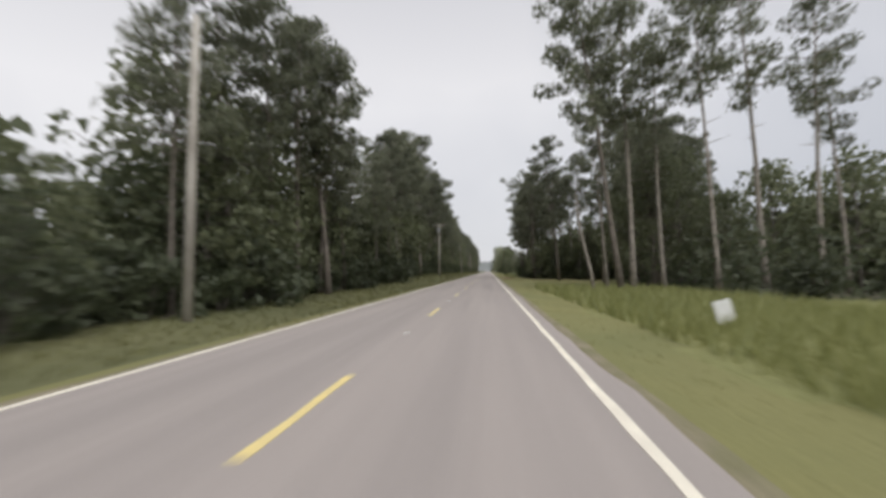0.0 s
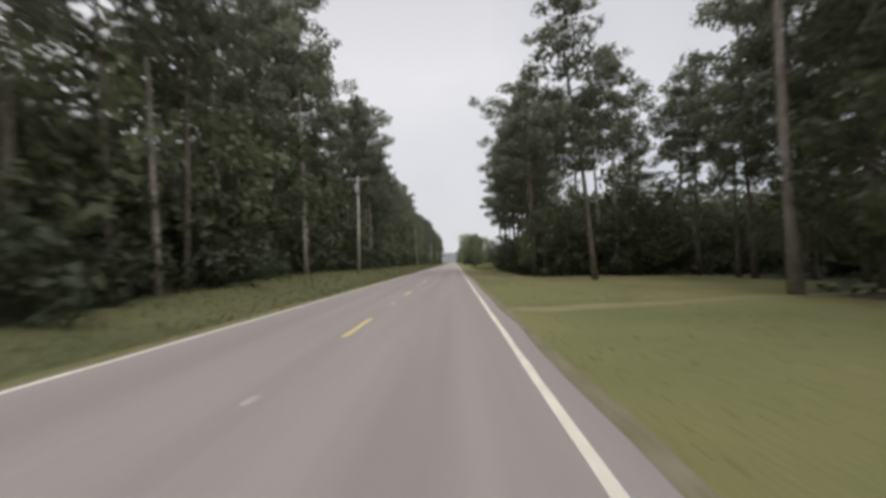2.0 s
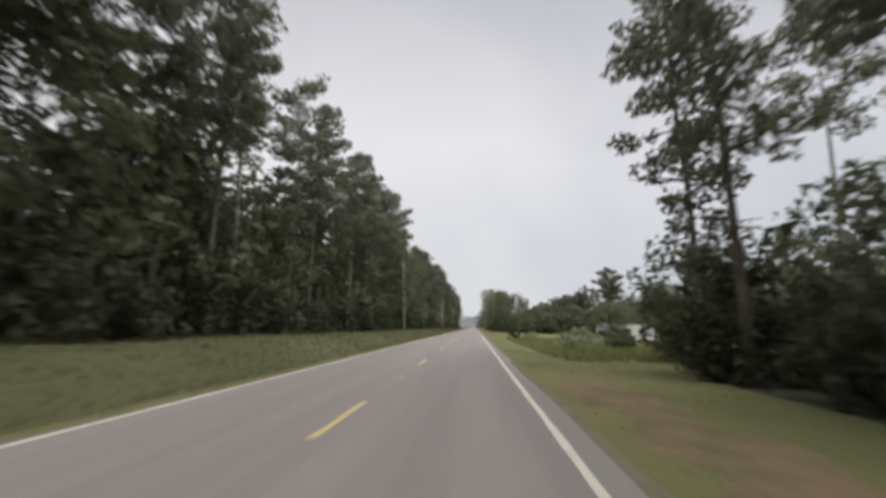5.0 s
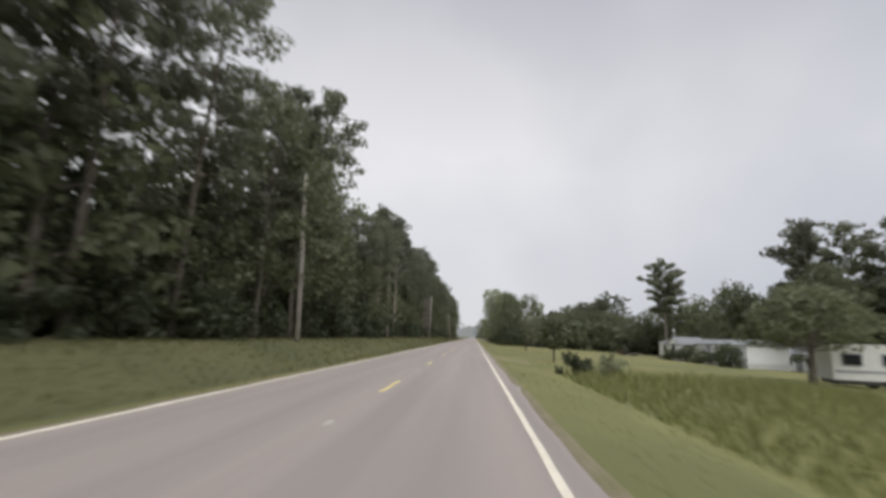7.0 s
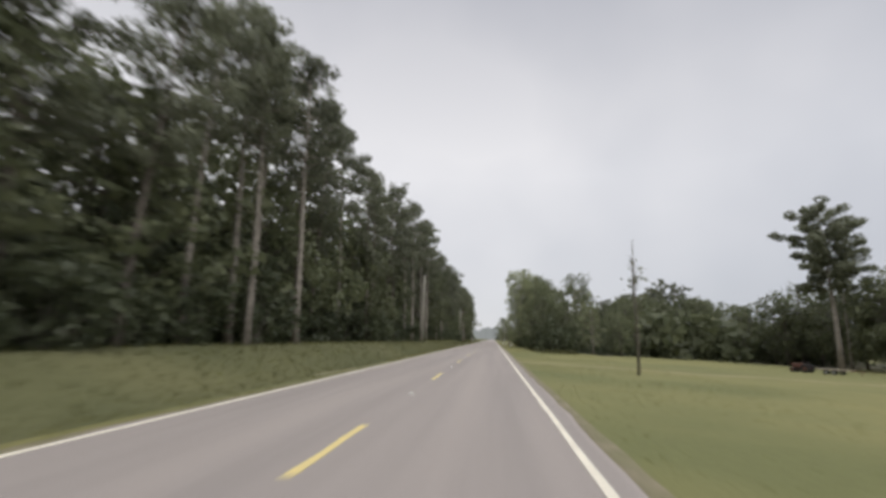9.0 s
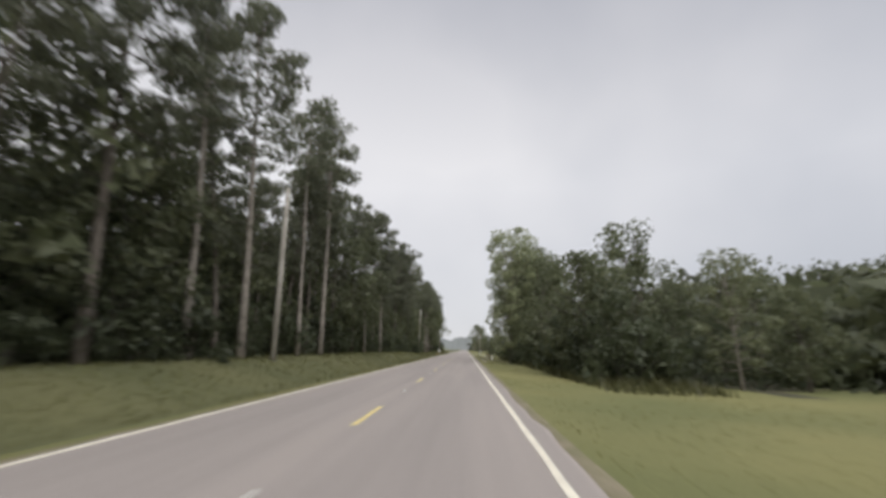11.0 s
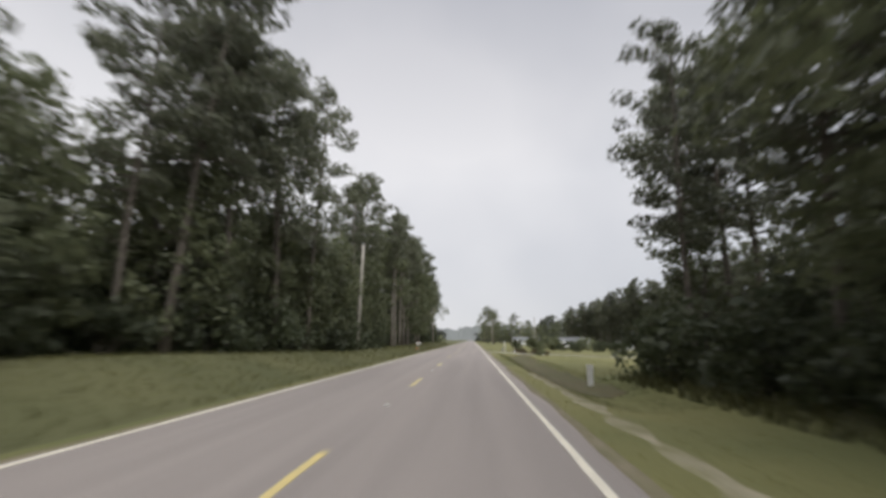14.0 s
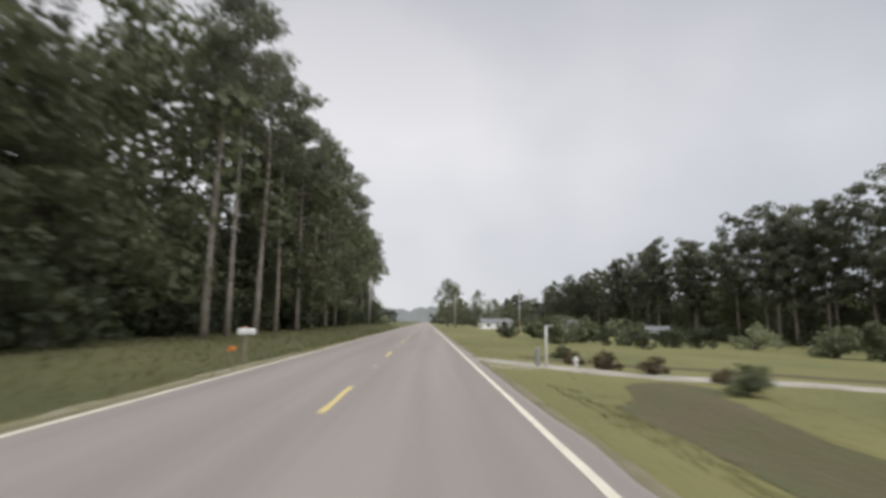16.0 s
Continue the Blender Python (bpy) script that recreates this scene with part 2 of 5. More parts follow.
def unit(a):
    return a / (np.linalg.norm(a, axis=-1, keepdims=True) + 1e-9)


def leaves(rng, centres, size, narrow=0.5, out=None, loose=0.6):
    """Pointed leaf sprays at the given centres, as an array (n, 3, 3); they lie along the skin of the clump that faces out."""
    n = len(centres)
    face = rng.normal(size=(n, 3))
    if out is not None:
        face = unit(out) + loose * face
    face = unit(face)
    u = unit(np.cross(face, rng.normal(size=(n, 3))))
    v = np.cross(face, u)
    s = size * rng.uniform(0.6, 1.4, (n, 1))
    u, v = u * s, v * s * narrow * 1.3
    return np.stack([centres + 1.1 * u, centres - 0.6 * u + v, centres - 0.6 * u - v], 1)


def smooth_step(a, b, x):
    k = np.clip((np.asarray(x, float) - a) / (b - a), 0, 1)
    return k * k * (3 - 2 * k)


def height(x, y):
    """The lie of the ground."""
    x, y = np.asarray(x, float), np.asarray(y, float)
    r = np.abs(x)
    z = -0.05 - 0.10 * smooth_step(3.6, 5.5, r)
    bank = 0.15 + 0.90 * smooth_step(38, 80, y) - 0.42 * smooth_step(318, 350, y) + 0.30 * smooth_step(380, 430, y)
    z = z + np.where(x < 0, bank * smooth_step(4.8, 8.8, r), -0.032 * np.clip(r - 5.5, 0, 38))
    ditch = np.exp(-((x - 6.4) / 1.15) ** 2)
    z = z - 0.32 * ditch * smooth_step(310, 322, y) * (1 - smooth_step(360, 366, y))
    z = z - 0.30 * np.exp(-((x - 7.6) / 1.6) ** 2) * smooth_step(128, 140, y) * (1 - smooth_step(172, 184, y))
    z = z + 0.05 * np.sin(0.31 * x + 0.17 * y) * np.sin(0.23 * y - 0.4 * x) * smooth_step(5, 9, r)
    return z


def ground_at(x, y):
    return float(height(x, y))

# ---- ground, road and its markings ----
def sheet(name, xs, ys, z_of, mats, pick=None):
    gx, gy = np.meshgrid(xs, ys)
    verts = np.stack([gx, gy, z_of(gx, gy)], -1).reshape(-1, 3)
    nx, ny = len(xs), len(ys)
    i, j = np.meshgrid(np.arange(nx - 1), np.arange(ny - 1))
    a = (j * nx + i).ravel()
    faces = np.stack([a, a + 1, a + nx + 1, a + nx], -1)
    me = bpy.data.meshes.new(name)
    me.from_pydata(verts.tolist(), [], faces.tolist())
    for m in mats:
        me.materials.append(m)
    if pick is not None:
        cx, cy = (gx[:-1, :-1] + gx[1:, 1:]).ravel() / 2, (gy[:-1, :-1] + gy[1:, 1:]).ravel() / 2
        me.polygons.foreach_set("material_index", pick(cx, cy).astype(np.int32))
    me.polygons.foreach_set("use_smooth", [True] * len(me.polygons))
    me.update()
    return new(name, me)


def left_edge(y):
    """Where the wood begins on the left of the road."""
    return -9.8 - 0.7 * smooth_step(50, 90, y) + 0.6 * np.sin(y * 0.13) + 0.4 * np.sin(y * 0.37)


def right_wood(x, y):
    """Whether a place to the right of the road lies in the wood."""
    a = (y < 66) & (x > 13.5 + 0.05 * y) & (y > 28)
    b = (y >= 66) & (y < 89) & (x > 26)
    c = (y >= 89) & (y < 134) & (x > 9.2 + 3.5 * smooth_step(122, 134, y))
    d = (y > 264) & (y < 331) & (x > 9.3)
    return a | b | c | d


def floor_kind(x, y):
    wave = 4 * np.sin(x * 0.16) + 2 * np.sin(x * 0.45 + 1)
    deep = 62 + 9 * np.sin(y * 0.05) + 4 * np.sin(y * 0.17)
    wood = (x < left_edge(y) - 0.5) & (y < 480 + 2 * wave) & (x > -24 - deep) | right_wood(x - 0.5, y + np.where(x > 16, wave, 0)) & (x < deep)
    rank = (x > 6.0 + 0.5 * np.sin(y * 0.6)) & (y < 43) & (x < 40) | (x > 6.7 + 0.5 * np.sin(y * 0.5)) & (y > 132) & (y < 181) & (x < 22)
    return np.where(wood, 1, np.where(x < -4.6, 2, np.where(rank, 3, 0)))


xs = np.concatenate([[-3000, -1500, -700, -300, -150, -110, -100, -94, -88, -82, -76, -70, -60, -50], np.arange(-34, -14, 2.0), np.arange(-14, 16, 0.5), np.arange(16, 60, 2.0), [62, 65, 68, 72, 76, 80, 90, 120, 200, 400, 800, 1600, 3000]])
ys = np.concatenate([[-1500, -600, -250, -120, -60], np.arange(-40, 480, 2.0), [490, 510, 540, 580, 640, 700, 800, 900, 1000, 1100, 1200, 1350, 1500, 1800, 2500, 4000]])
ground = tagged(sheet("ground", xs, ys, height, [M_GRASS, M_LITTER, M_BANK, M_RANK], floor_kind), "green and straw-coloured mown verge, lawn and wood floor", "ground", kind="structure")

CYCLE, DASH, FIRST = 12.19, 3.05, 3.69
LEFT_LINE, RIGHT_LINE = -3.50, 3.235
rng = np.random.default_rng(5)
ry = np.concatenate([np.arange(-60, 520, 1.5), np.arange(520, 1600, 40)])
edge_l = LEFT_LINE - 0.20 - 0.07 * np.abs(np.sin(ry * 0.21) + rng.normal(0, 0.5, len(ry)))
edge_r = RIGHT_LINE + 0.38 + 0.07 * np.abs(np.sin(ry * 0.17 + 1) + rng.normal(0, 0.5, len(ry)))
cols = [0.0, 0.018, 0.25, 0.5, 0.75, 0.982, 1.0]
road_v = [(l + (r - l) * c, y, 0.0 - (0.035 if c in (0.0, 1.0) else 0.0)) for l, r, y in zip(edge_l, edge_r, ry) for c in cols]
road_f = [[k * 7 + c, k * 7 + c + 1, k * 7 + c + 8, k * 7 + c + 7] for k in range(len(ry) - 1) for c in range(6)]
road = new("road", Shape().add(road_v, road_f).mesh("road", M_ASPHALT))
tagged(road, "worn two-lane asphalt country road with painted lines", "road", kind="structure")


def stripe(x, y0, y1, wide, ragged, seed):
    r = np.random.default_rng(seed)
    yy = np.linspace(y0, y1, max(2, int((y1 - y0) / 0.8) + 1))
    w0, w1 = wide / 2 + r.normal(0, ragged, len(yy)), wide / 2 + r.normal(0, ragged, len(yy))
    top = [(x - a, y, 0.006) for a, y in zip(w0, yy)] + [(x + b, y, 0.006) for b, y in zip(w1, yy)]
    n = len(yy)
    side = [(px, py, 0.0005) for px, py, _ in top]
    faces = [[k, n + k, n + k + 1, k + 1] for k in range(n - 1)]
    faces += [[k, k + 1, 2 * n + k + 1, 2 * n + k] for k in range(n - 1)] + [[n + k + 1, n + k, 3 * n + k, 3 * n + k + 1] for k in range(n - 1)]
    return Shape().add(top + side, faces)


part("edge_line", stripe(LEFT_LINE, -50, 1500, 0.12, 0.006, 1), M_WHITE_LINE, road, "worn white edge line")
part("edge_line", stripe(RIGHT_LINE, -50, 1500, 0.115, 0.006, 2), M_WHITE_LINE, road, "worn cream-white edge line")
dash_mesh = stripe(0, 0, DASH, 0.13, 0.008, 3).mesh("dash", M_YELLOW_LINE)
marker_mesh = Shape().box((0, 0, 0.012), (0.11, 0.10, 0.024), 0, 0.006).mesh("lane_reflector", M_REFLECTOR)
for k in range(-4, 60):
    part("dash", dash_mesh, None, road, "worn yellow centre dash", at=pose(0, FIRST + k * CYCLE, 0))
    part("lane_reflector", marker_mesh, None, road, "small pale lane reflector", at=pose(0.02, FIRST + k * CYCLE + 7.6, 0))


def track(name, points, wide, mat, label, lift=0.02, seed=0, ragged=0.05):
    """A path or bare strip that follows the ground."""
    r = np.random.default_rng(seed)
    pts = np.asarray(points, float)
    d = np.r_[0, np.cumsum(np.linalg.norm(np.diff(pts, axis=0), axis=1))]
    s = np.arange(0, d[-1], 0.6)
    cx, cy = np.interp(s, d, pts[:, 0]), np.interp(s, d, pts[:, 1])
    tx, ty = np.gradient(cx), np.gradient(cy)
    ln = np.hypot(tx, ty)
    nx, ny = -ty / ln, tx / ln
    w = wide * np.clip(1 + 0.12 * np.sin(s * 0.7) + 2.4 * ragged * np.sin(s * 1.9 + seed) * np.sin(s * 0.43) + r.normal(0, ragged, len(s)), 0.15, 2)
    w[[0, -1]] *= 0.3
    offs = np.linspace(-0.5, 0.5, 6)
    verts = []
    for k, o in enumerate(offs):
        px, py = cx + nx * w * o, cy + ny * w * o
        drop = -0.05 if k in (0, 5) else lift
        verts.append(np.stack([px, py, height(px, py) + drop], -1))
    n = len(s)
    faces = [[k * n + i, k * n + i + 1, (k + 1) * n + i + 1, (k + 1) * n + i] for k in range(5) for i in range(n - 1)]
    ob = new(name, Shape().add(np.concatenate(verts), faces).mesh(name, mat, True))
    return tagged(ob, label, "path", kind="structure")


track("path", [(3.8, 57), (9, 59.5), (18, 64), (26, 67)], 1.7, M_STRAW, "faint straw-coloured drive across the mown clearing", 0.02, 1)
track("path", [(3.6, 84), (8, 86), (15, 87.5), (30, 88)], 4.2, M_DIRT, "bare brown dirt drive beside the wood", 0.02, 2)
track("verge", [(5.2, 82), (5.5, 96), (5.5, 112), (5.3, 122)], 2.9, M_DIRT, "bare brown dirt strip along the verge", 0.015, 3, 0.14)
track("path", [(3.6, 228.5), (9, 227), (16, 226), (30, 225)], 2.2, M_STRAW, "faint straw-coloured drive over the lawn", 0.02, 4)
track("path", [(3.5, 369.5), (5.5, 367.6), (9, 365.4), (16, 364.0), (30, 362.5), (60, 359.5)], 2.2, M_GRAVEL, "pale gravel driveway through the field", 0.03, 5)
track("verge", [(-4.0, 354), (-4.2, 360), (-4.35, 366), (-4.1, 372)], 0.8, M_SAND, "washed-out sandy strip beside the asphalt", 0.015, 6, 0.2)
track("verge", [(4.4, 297.5), (4.55, 303), (4.7, 310), (4.9, 318), (4.8, 330)], 0.75, M_SAND, "washed-out sandy strip beside the asphalt", 0.015, 7, 0.2)
track("ditch", [(6.3, 322), (6.1, 334), (6.3, 343), (6.6, 351), (6.7, 356), (7.2, 360), (8.9, 363.6)], 2.9, M_DITCH, "shallow damp ditch of dark earth and rank grass", 0.035, 8, 0.05)
track("path", [(3.5, 368.6), (4.6, 367.8), (6.2, 366.9)], 5.0, M_SAND, "flared sandy apron where the driveway meets the road", 0.022, 9)
track("ditch", [(6.0, 372.0), (9, 369.6), (14, 367.8), (20, 366.6)], 1.7, M_DITCH, "shallow damp ditch of dark earth beside the driveway", 0.045, 10)
track("verge", [(3.95, 187.4), (4.6, 185.4), (5.5, 183.6), (6.2, 182.2)], 0.7, M_SAND, "washed-out sandy strip beside the asphalt", 0.02, 11, 0.15)
track("verge", [(-4.95, 212.6), (-4.7, 214.8), (-4.4, 217.2)], 0.5, M_SAND, "washed-out sandy strip beside the asphalt", 0.02, 12)
for name, fx, seed in (("right", 3.74, 21), ("left", -3.86, 22)):
    track("verge", [(fx, -45), (fx, 480)], 0.42, M_FRINGE, "crumbled gravelly fringe along the asphalt's edge", 0.022, seed)

# ---- plants ----
def bent_trunk(rng, tall, base, lean=0.03, steps=8):
    k = np.linspace(0, 1, steps)
    side = rng.normal(0, lean, 2) * tall
    wob = rng.normal(0, 0.012 * tall, (steps, 2)).cumsum(0) * k[:, None] * 0.4
    pts = np.column_stack([side[0] * k ** 1.4 + wob[:, 0], side[1] * k ** 1.4 + wob[:, 1], tall * k])
    pts[0, 2] = -0.3
    rad = base * (1 - 0.82 * k)
    rad[0] *= 1.35
    return pts, rad


def on_trunk(pts, h):
    return np.array([np.interp(h, pts[:, 2], pts[:, c]) for c in range(3)])


def pine(seed, tall, bare, limbs, spray, leaf, reach=3.2, base=0.2, dense=1.5):
    """A tall pine: bare trunk below, uneven crown of separate needle tufts with gaps above."""
    rng = np.random.default_rng(seed)
    pts, rad = bent_trunk(rng, tall, base)
    wood = Shape().tube(pts, rad, 8)
    centres, outs = [], []

    def tuft(q, wide, share=1.0):
        n = max(6, int(spray * wide * wide * 2.9 * share))
        d = unit(rng.normal(size=(n, 3)))
        d[:, 2] += 0.15
        centres.append(q + d * rng.uniform(0.45, 1.08, (n, 1)) ** 0.6 * (wide, wide, wide * 0.66) + rng.normal(0, 0.05, (n, 3)))
        outs.append(d + (0, 0, 0.35))

    for i in range(limbs):
        k = (i + rng.uniform(0, 0.8)) / limbs
        h = tall * (bare + (0.97 - bare) * k)
        long = reach * (0.34 + 0.84 * math.sin(math.pi * (0.16 + 0.66 * k)) ** 0.8) * rng.uniform(0.45, 1.15) * (1 - 1.6 * max(0.0, k - 0.75))
        az = i * 2.4 + rng.normal(0, 0.5)
        p0 = on_trunk(pts, h)
        out = np.array([math.cos(az), math.sin(az), 0.0])
        rise = rng.uniform(-0.10, 0.22) + 0.55 * k * k
        tip = p0 + out * long + (0, 0, long * rise)
        mid = p0 + out * long * 0.5 + (0, 0, long * rise * 0.3)
        wood.tube([p0, mid, tip], [0.06 * (1.3 - k), 0.04, 0.014], 4, False)
        clumps = max(2, int(long * dense * 0.72))
        for c in range(clumps):
            f = 1.0 - 0.74 * c / clumps - rng.uniform(0, 0.10)
            q = p0 + (mid - p0) * min(1, f * 2) + (tip - mid) * max(0, f * 2 - 1) + rng.normal(0, 0.22, 3) * (1, 1, 0.6)
            tuft(q, rng.uniform(0.48, 0.92))
    for i in range(4):
        h = tall * bare * rng.uniform(0.6, 0.97)
        p0, az = on_trunk(pts, h), rng.uniform(0, 6.3)
        wood.tube([p0, p0 + np.array([math.cos(az), math.sin(az), 0.15]) * rng.uniform(0.4, 1.6)], [0.03, 0.008], 4, False)
    for i in range(4):
        tuft(pts[-1] + rng.normal(0, 0.4, 3) * (1, 1, 0.7), rng.uniform(0.5, 0.75))
    return wood, leaves(rng, np.concatenate(centres), leaf, 0.42, np.concatenate(outs), 0.55)


def broadleaf(seed, tall, wide, bare, lobes, spray, leaf, base=0.2, upright=1.0, top=0.70):
    """A leafy tree: forked limbs, crown of many uneven lobes with gaps."""
    rng = np.random.default_rng(seed)
    pts, rad = bent_trunk(rng, tall * 0.8, base, 0.04)
    wood = Shape().tube(pts, rad, 8)
    centres, outs = [], []
    for i in range(lobes):
        k = (i + rng.uniform(0, 1)) / lobes
        h = tall * (bare + (0.97 - bare) * k)
        girth = math.sin(math.pi * (0.22 + top * k ** upright)) ** 0.8
        az, far = i * 2.4 + rng.normal(0, 0.4), wide * 0.5 * girth * rng.uniform(0.45, 1.05)
        p0 = on_trunk(pts, min(h * 0.75, tall * 0.78))
        q = on_trunk(pts, min(h, tall * 0.79)) * (1, 1, 0) + (math.cos(az) * far, math.sin(az) * far, h)
        wood.tube([p0, (p0 + q) / 2 + (0, 0, -0.12 * far), q], [0.05, 0.035, 0.012], 4, False)
        size = wide * rng.uniform(0.10, 0.19)
        n = int(spray * rng.uniform(0.6, 1.4))
        d = unit(rng.normal(size=(n, 3))) * size * rng.uniform(0.5, 1.12, (n, 1)) ** 0.6
        centres.append(q + d * (1, 1, 0.72))
        outs.append(unit(d) + (0, 0, 0.3))
    return wood, leaves(rng, np.concatenate(centres), leaf, 0.55, np.concatenate(outs))


def shrub(seed, tall, wide, lobes, spray, leaf):
    """A bush: stems from the ground, ragged lobes of unlike size, loose shoots over them."""
    rng = np.random.default_rng(seed)
    wood, centres, outs = Shape(), [], []
    for i in range(lobes):
        az, far = i * 2.4 + rng.normal(0, 0.5), wide * 0.5 * math.sqrt((i + 0.5) / lobes) * rng.uniform(0.5, 1.12)
        h = tall * rng.uniform(0.15, 0.92) * (1.05 - 0.5 * (2 * far / wide) ** 2)
        q = np.array([math.cos(az) * far, math.sin(az) * far, h])
        wood.tube([(0, 0, -0.1), q * (0.5, 0.5, 0.6), q], [0.03, 0.02, 0.006], 4, False)
        n, girth = int(spray * rng.uniform(0.6, 1.4)), rng.uniform(0.6, 1.35)
        d = unit(rng.normal(size=(n, 3)))
        centres.append(q + d * rng.uniform(0.35, 1.15, (n, 1)) ** 0.6 * (wide * 0.19 * girth, wide * 0.19 * girth, tall * 0.19 * girth))
        outs.append(d + (0, 0, 0.3))
        shoot = q + unit(d[0] * (1, 1, 0.3) + (0, 0, 0.8)) * tall * 0.34
        wood.tube([q, shoot], [0.008, 0.003], 3, False)
        k = rng.uniform(0.2, 1, (6, 1))
        centres.append(q + (shoot - q) * k + rng.normal(0, leaf * 0.4, (6, 3)))
        outs.append(rng.normal(size=(6, 3)))
    c = np.concatenate(centres)
    c[:, 2] = np.maximum(c[:, 2], 0.05)
    return wood, leaves(rng, c, leaf, 0.5, np.concatenate(outs), 0.8)


PROTOTYPES = {}
BACK_ROWS = {}


def plant(kind, x, y, turn=0.0, size=1.0, sink=0.0, tilt=0.0):
    """Sets a plant of a kind; the first of a kind is built, the others are copies."""
    name, label, category, make, bark, leaf = KINDS[kind]
    m = pose(x, y, ground_at(x, y) - sink) @ pose(0, 0, 0, 0, tilt, 0) @ pose(0, 0, 0, 0, 0, turn)
    if "back" in kind:
        if kind not in BACK_ROWS:
            BACK_ROWS[kind] = (*make(), [])
        BACK_ROWS[kind][2].append(np.array(m @ Matrix.Scale(size, 4)))
        return None
    if kind not in PROTOTYPES:
        wood, crown = make()
        ob = thing(name, m, label, category, "trees and shrubs along the road")
        part("trunk" if category == "tree" else "stem", wood, bark, ob, smooth=True)
        part("crown" if category == "tree" else "foliage", sprays("foliage", crown, leaf), None, ob)
        PROTOTYPES[kind] = ob
    else:
        ob = copy_thing(PROTOTYPES[kind], m)
    ob.scale = (size, size, size)
    return ob


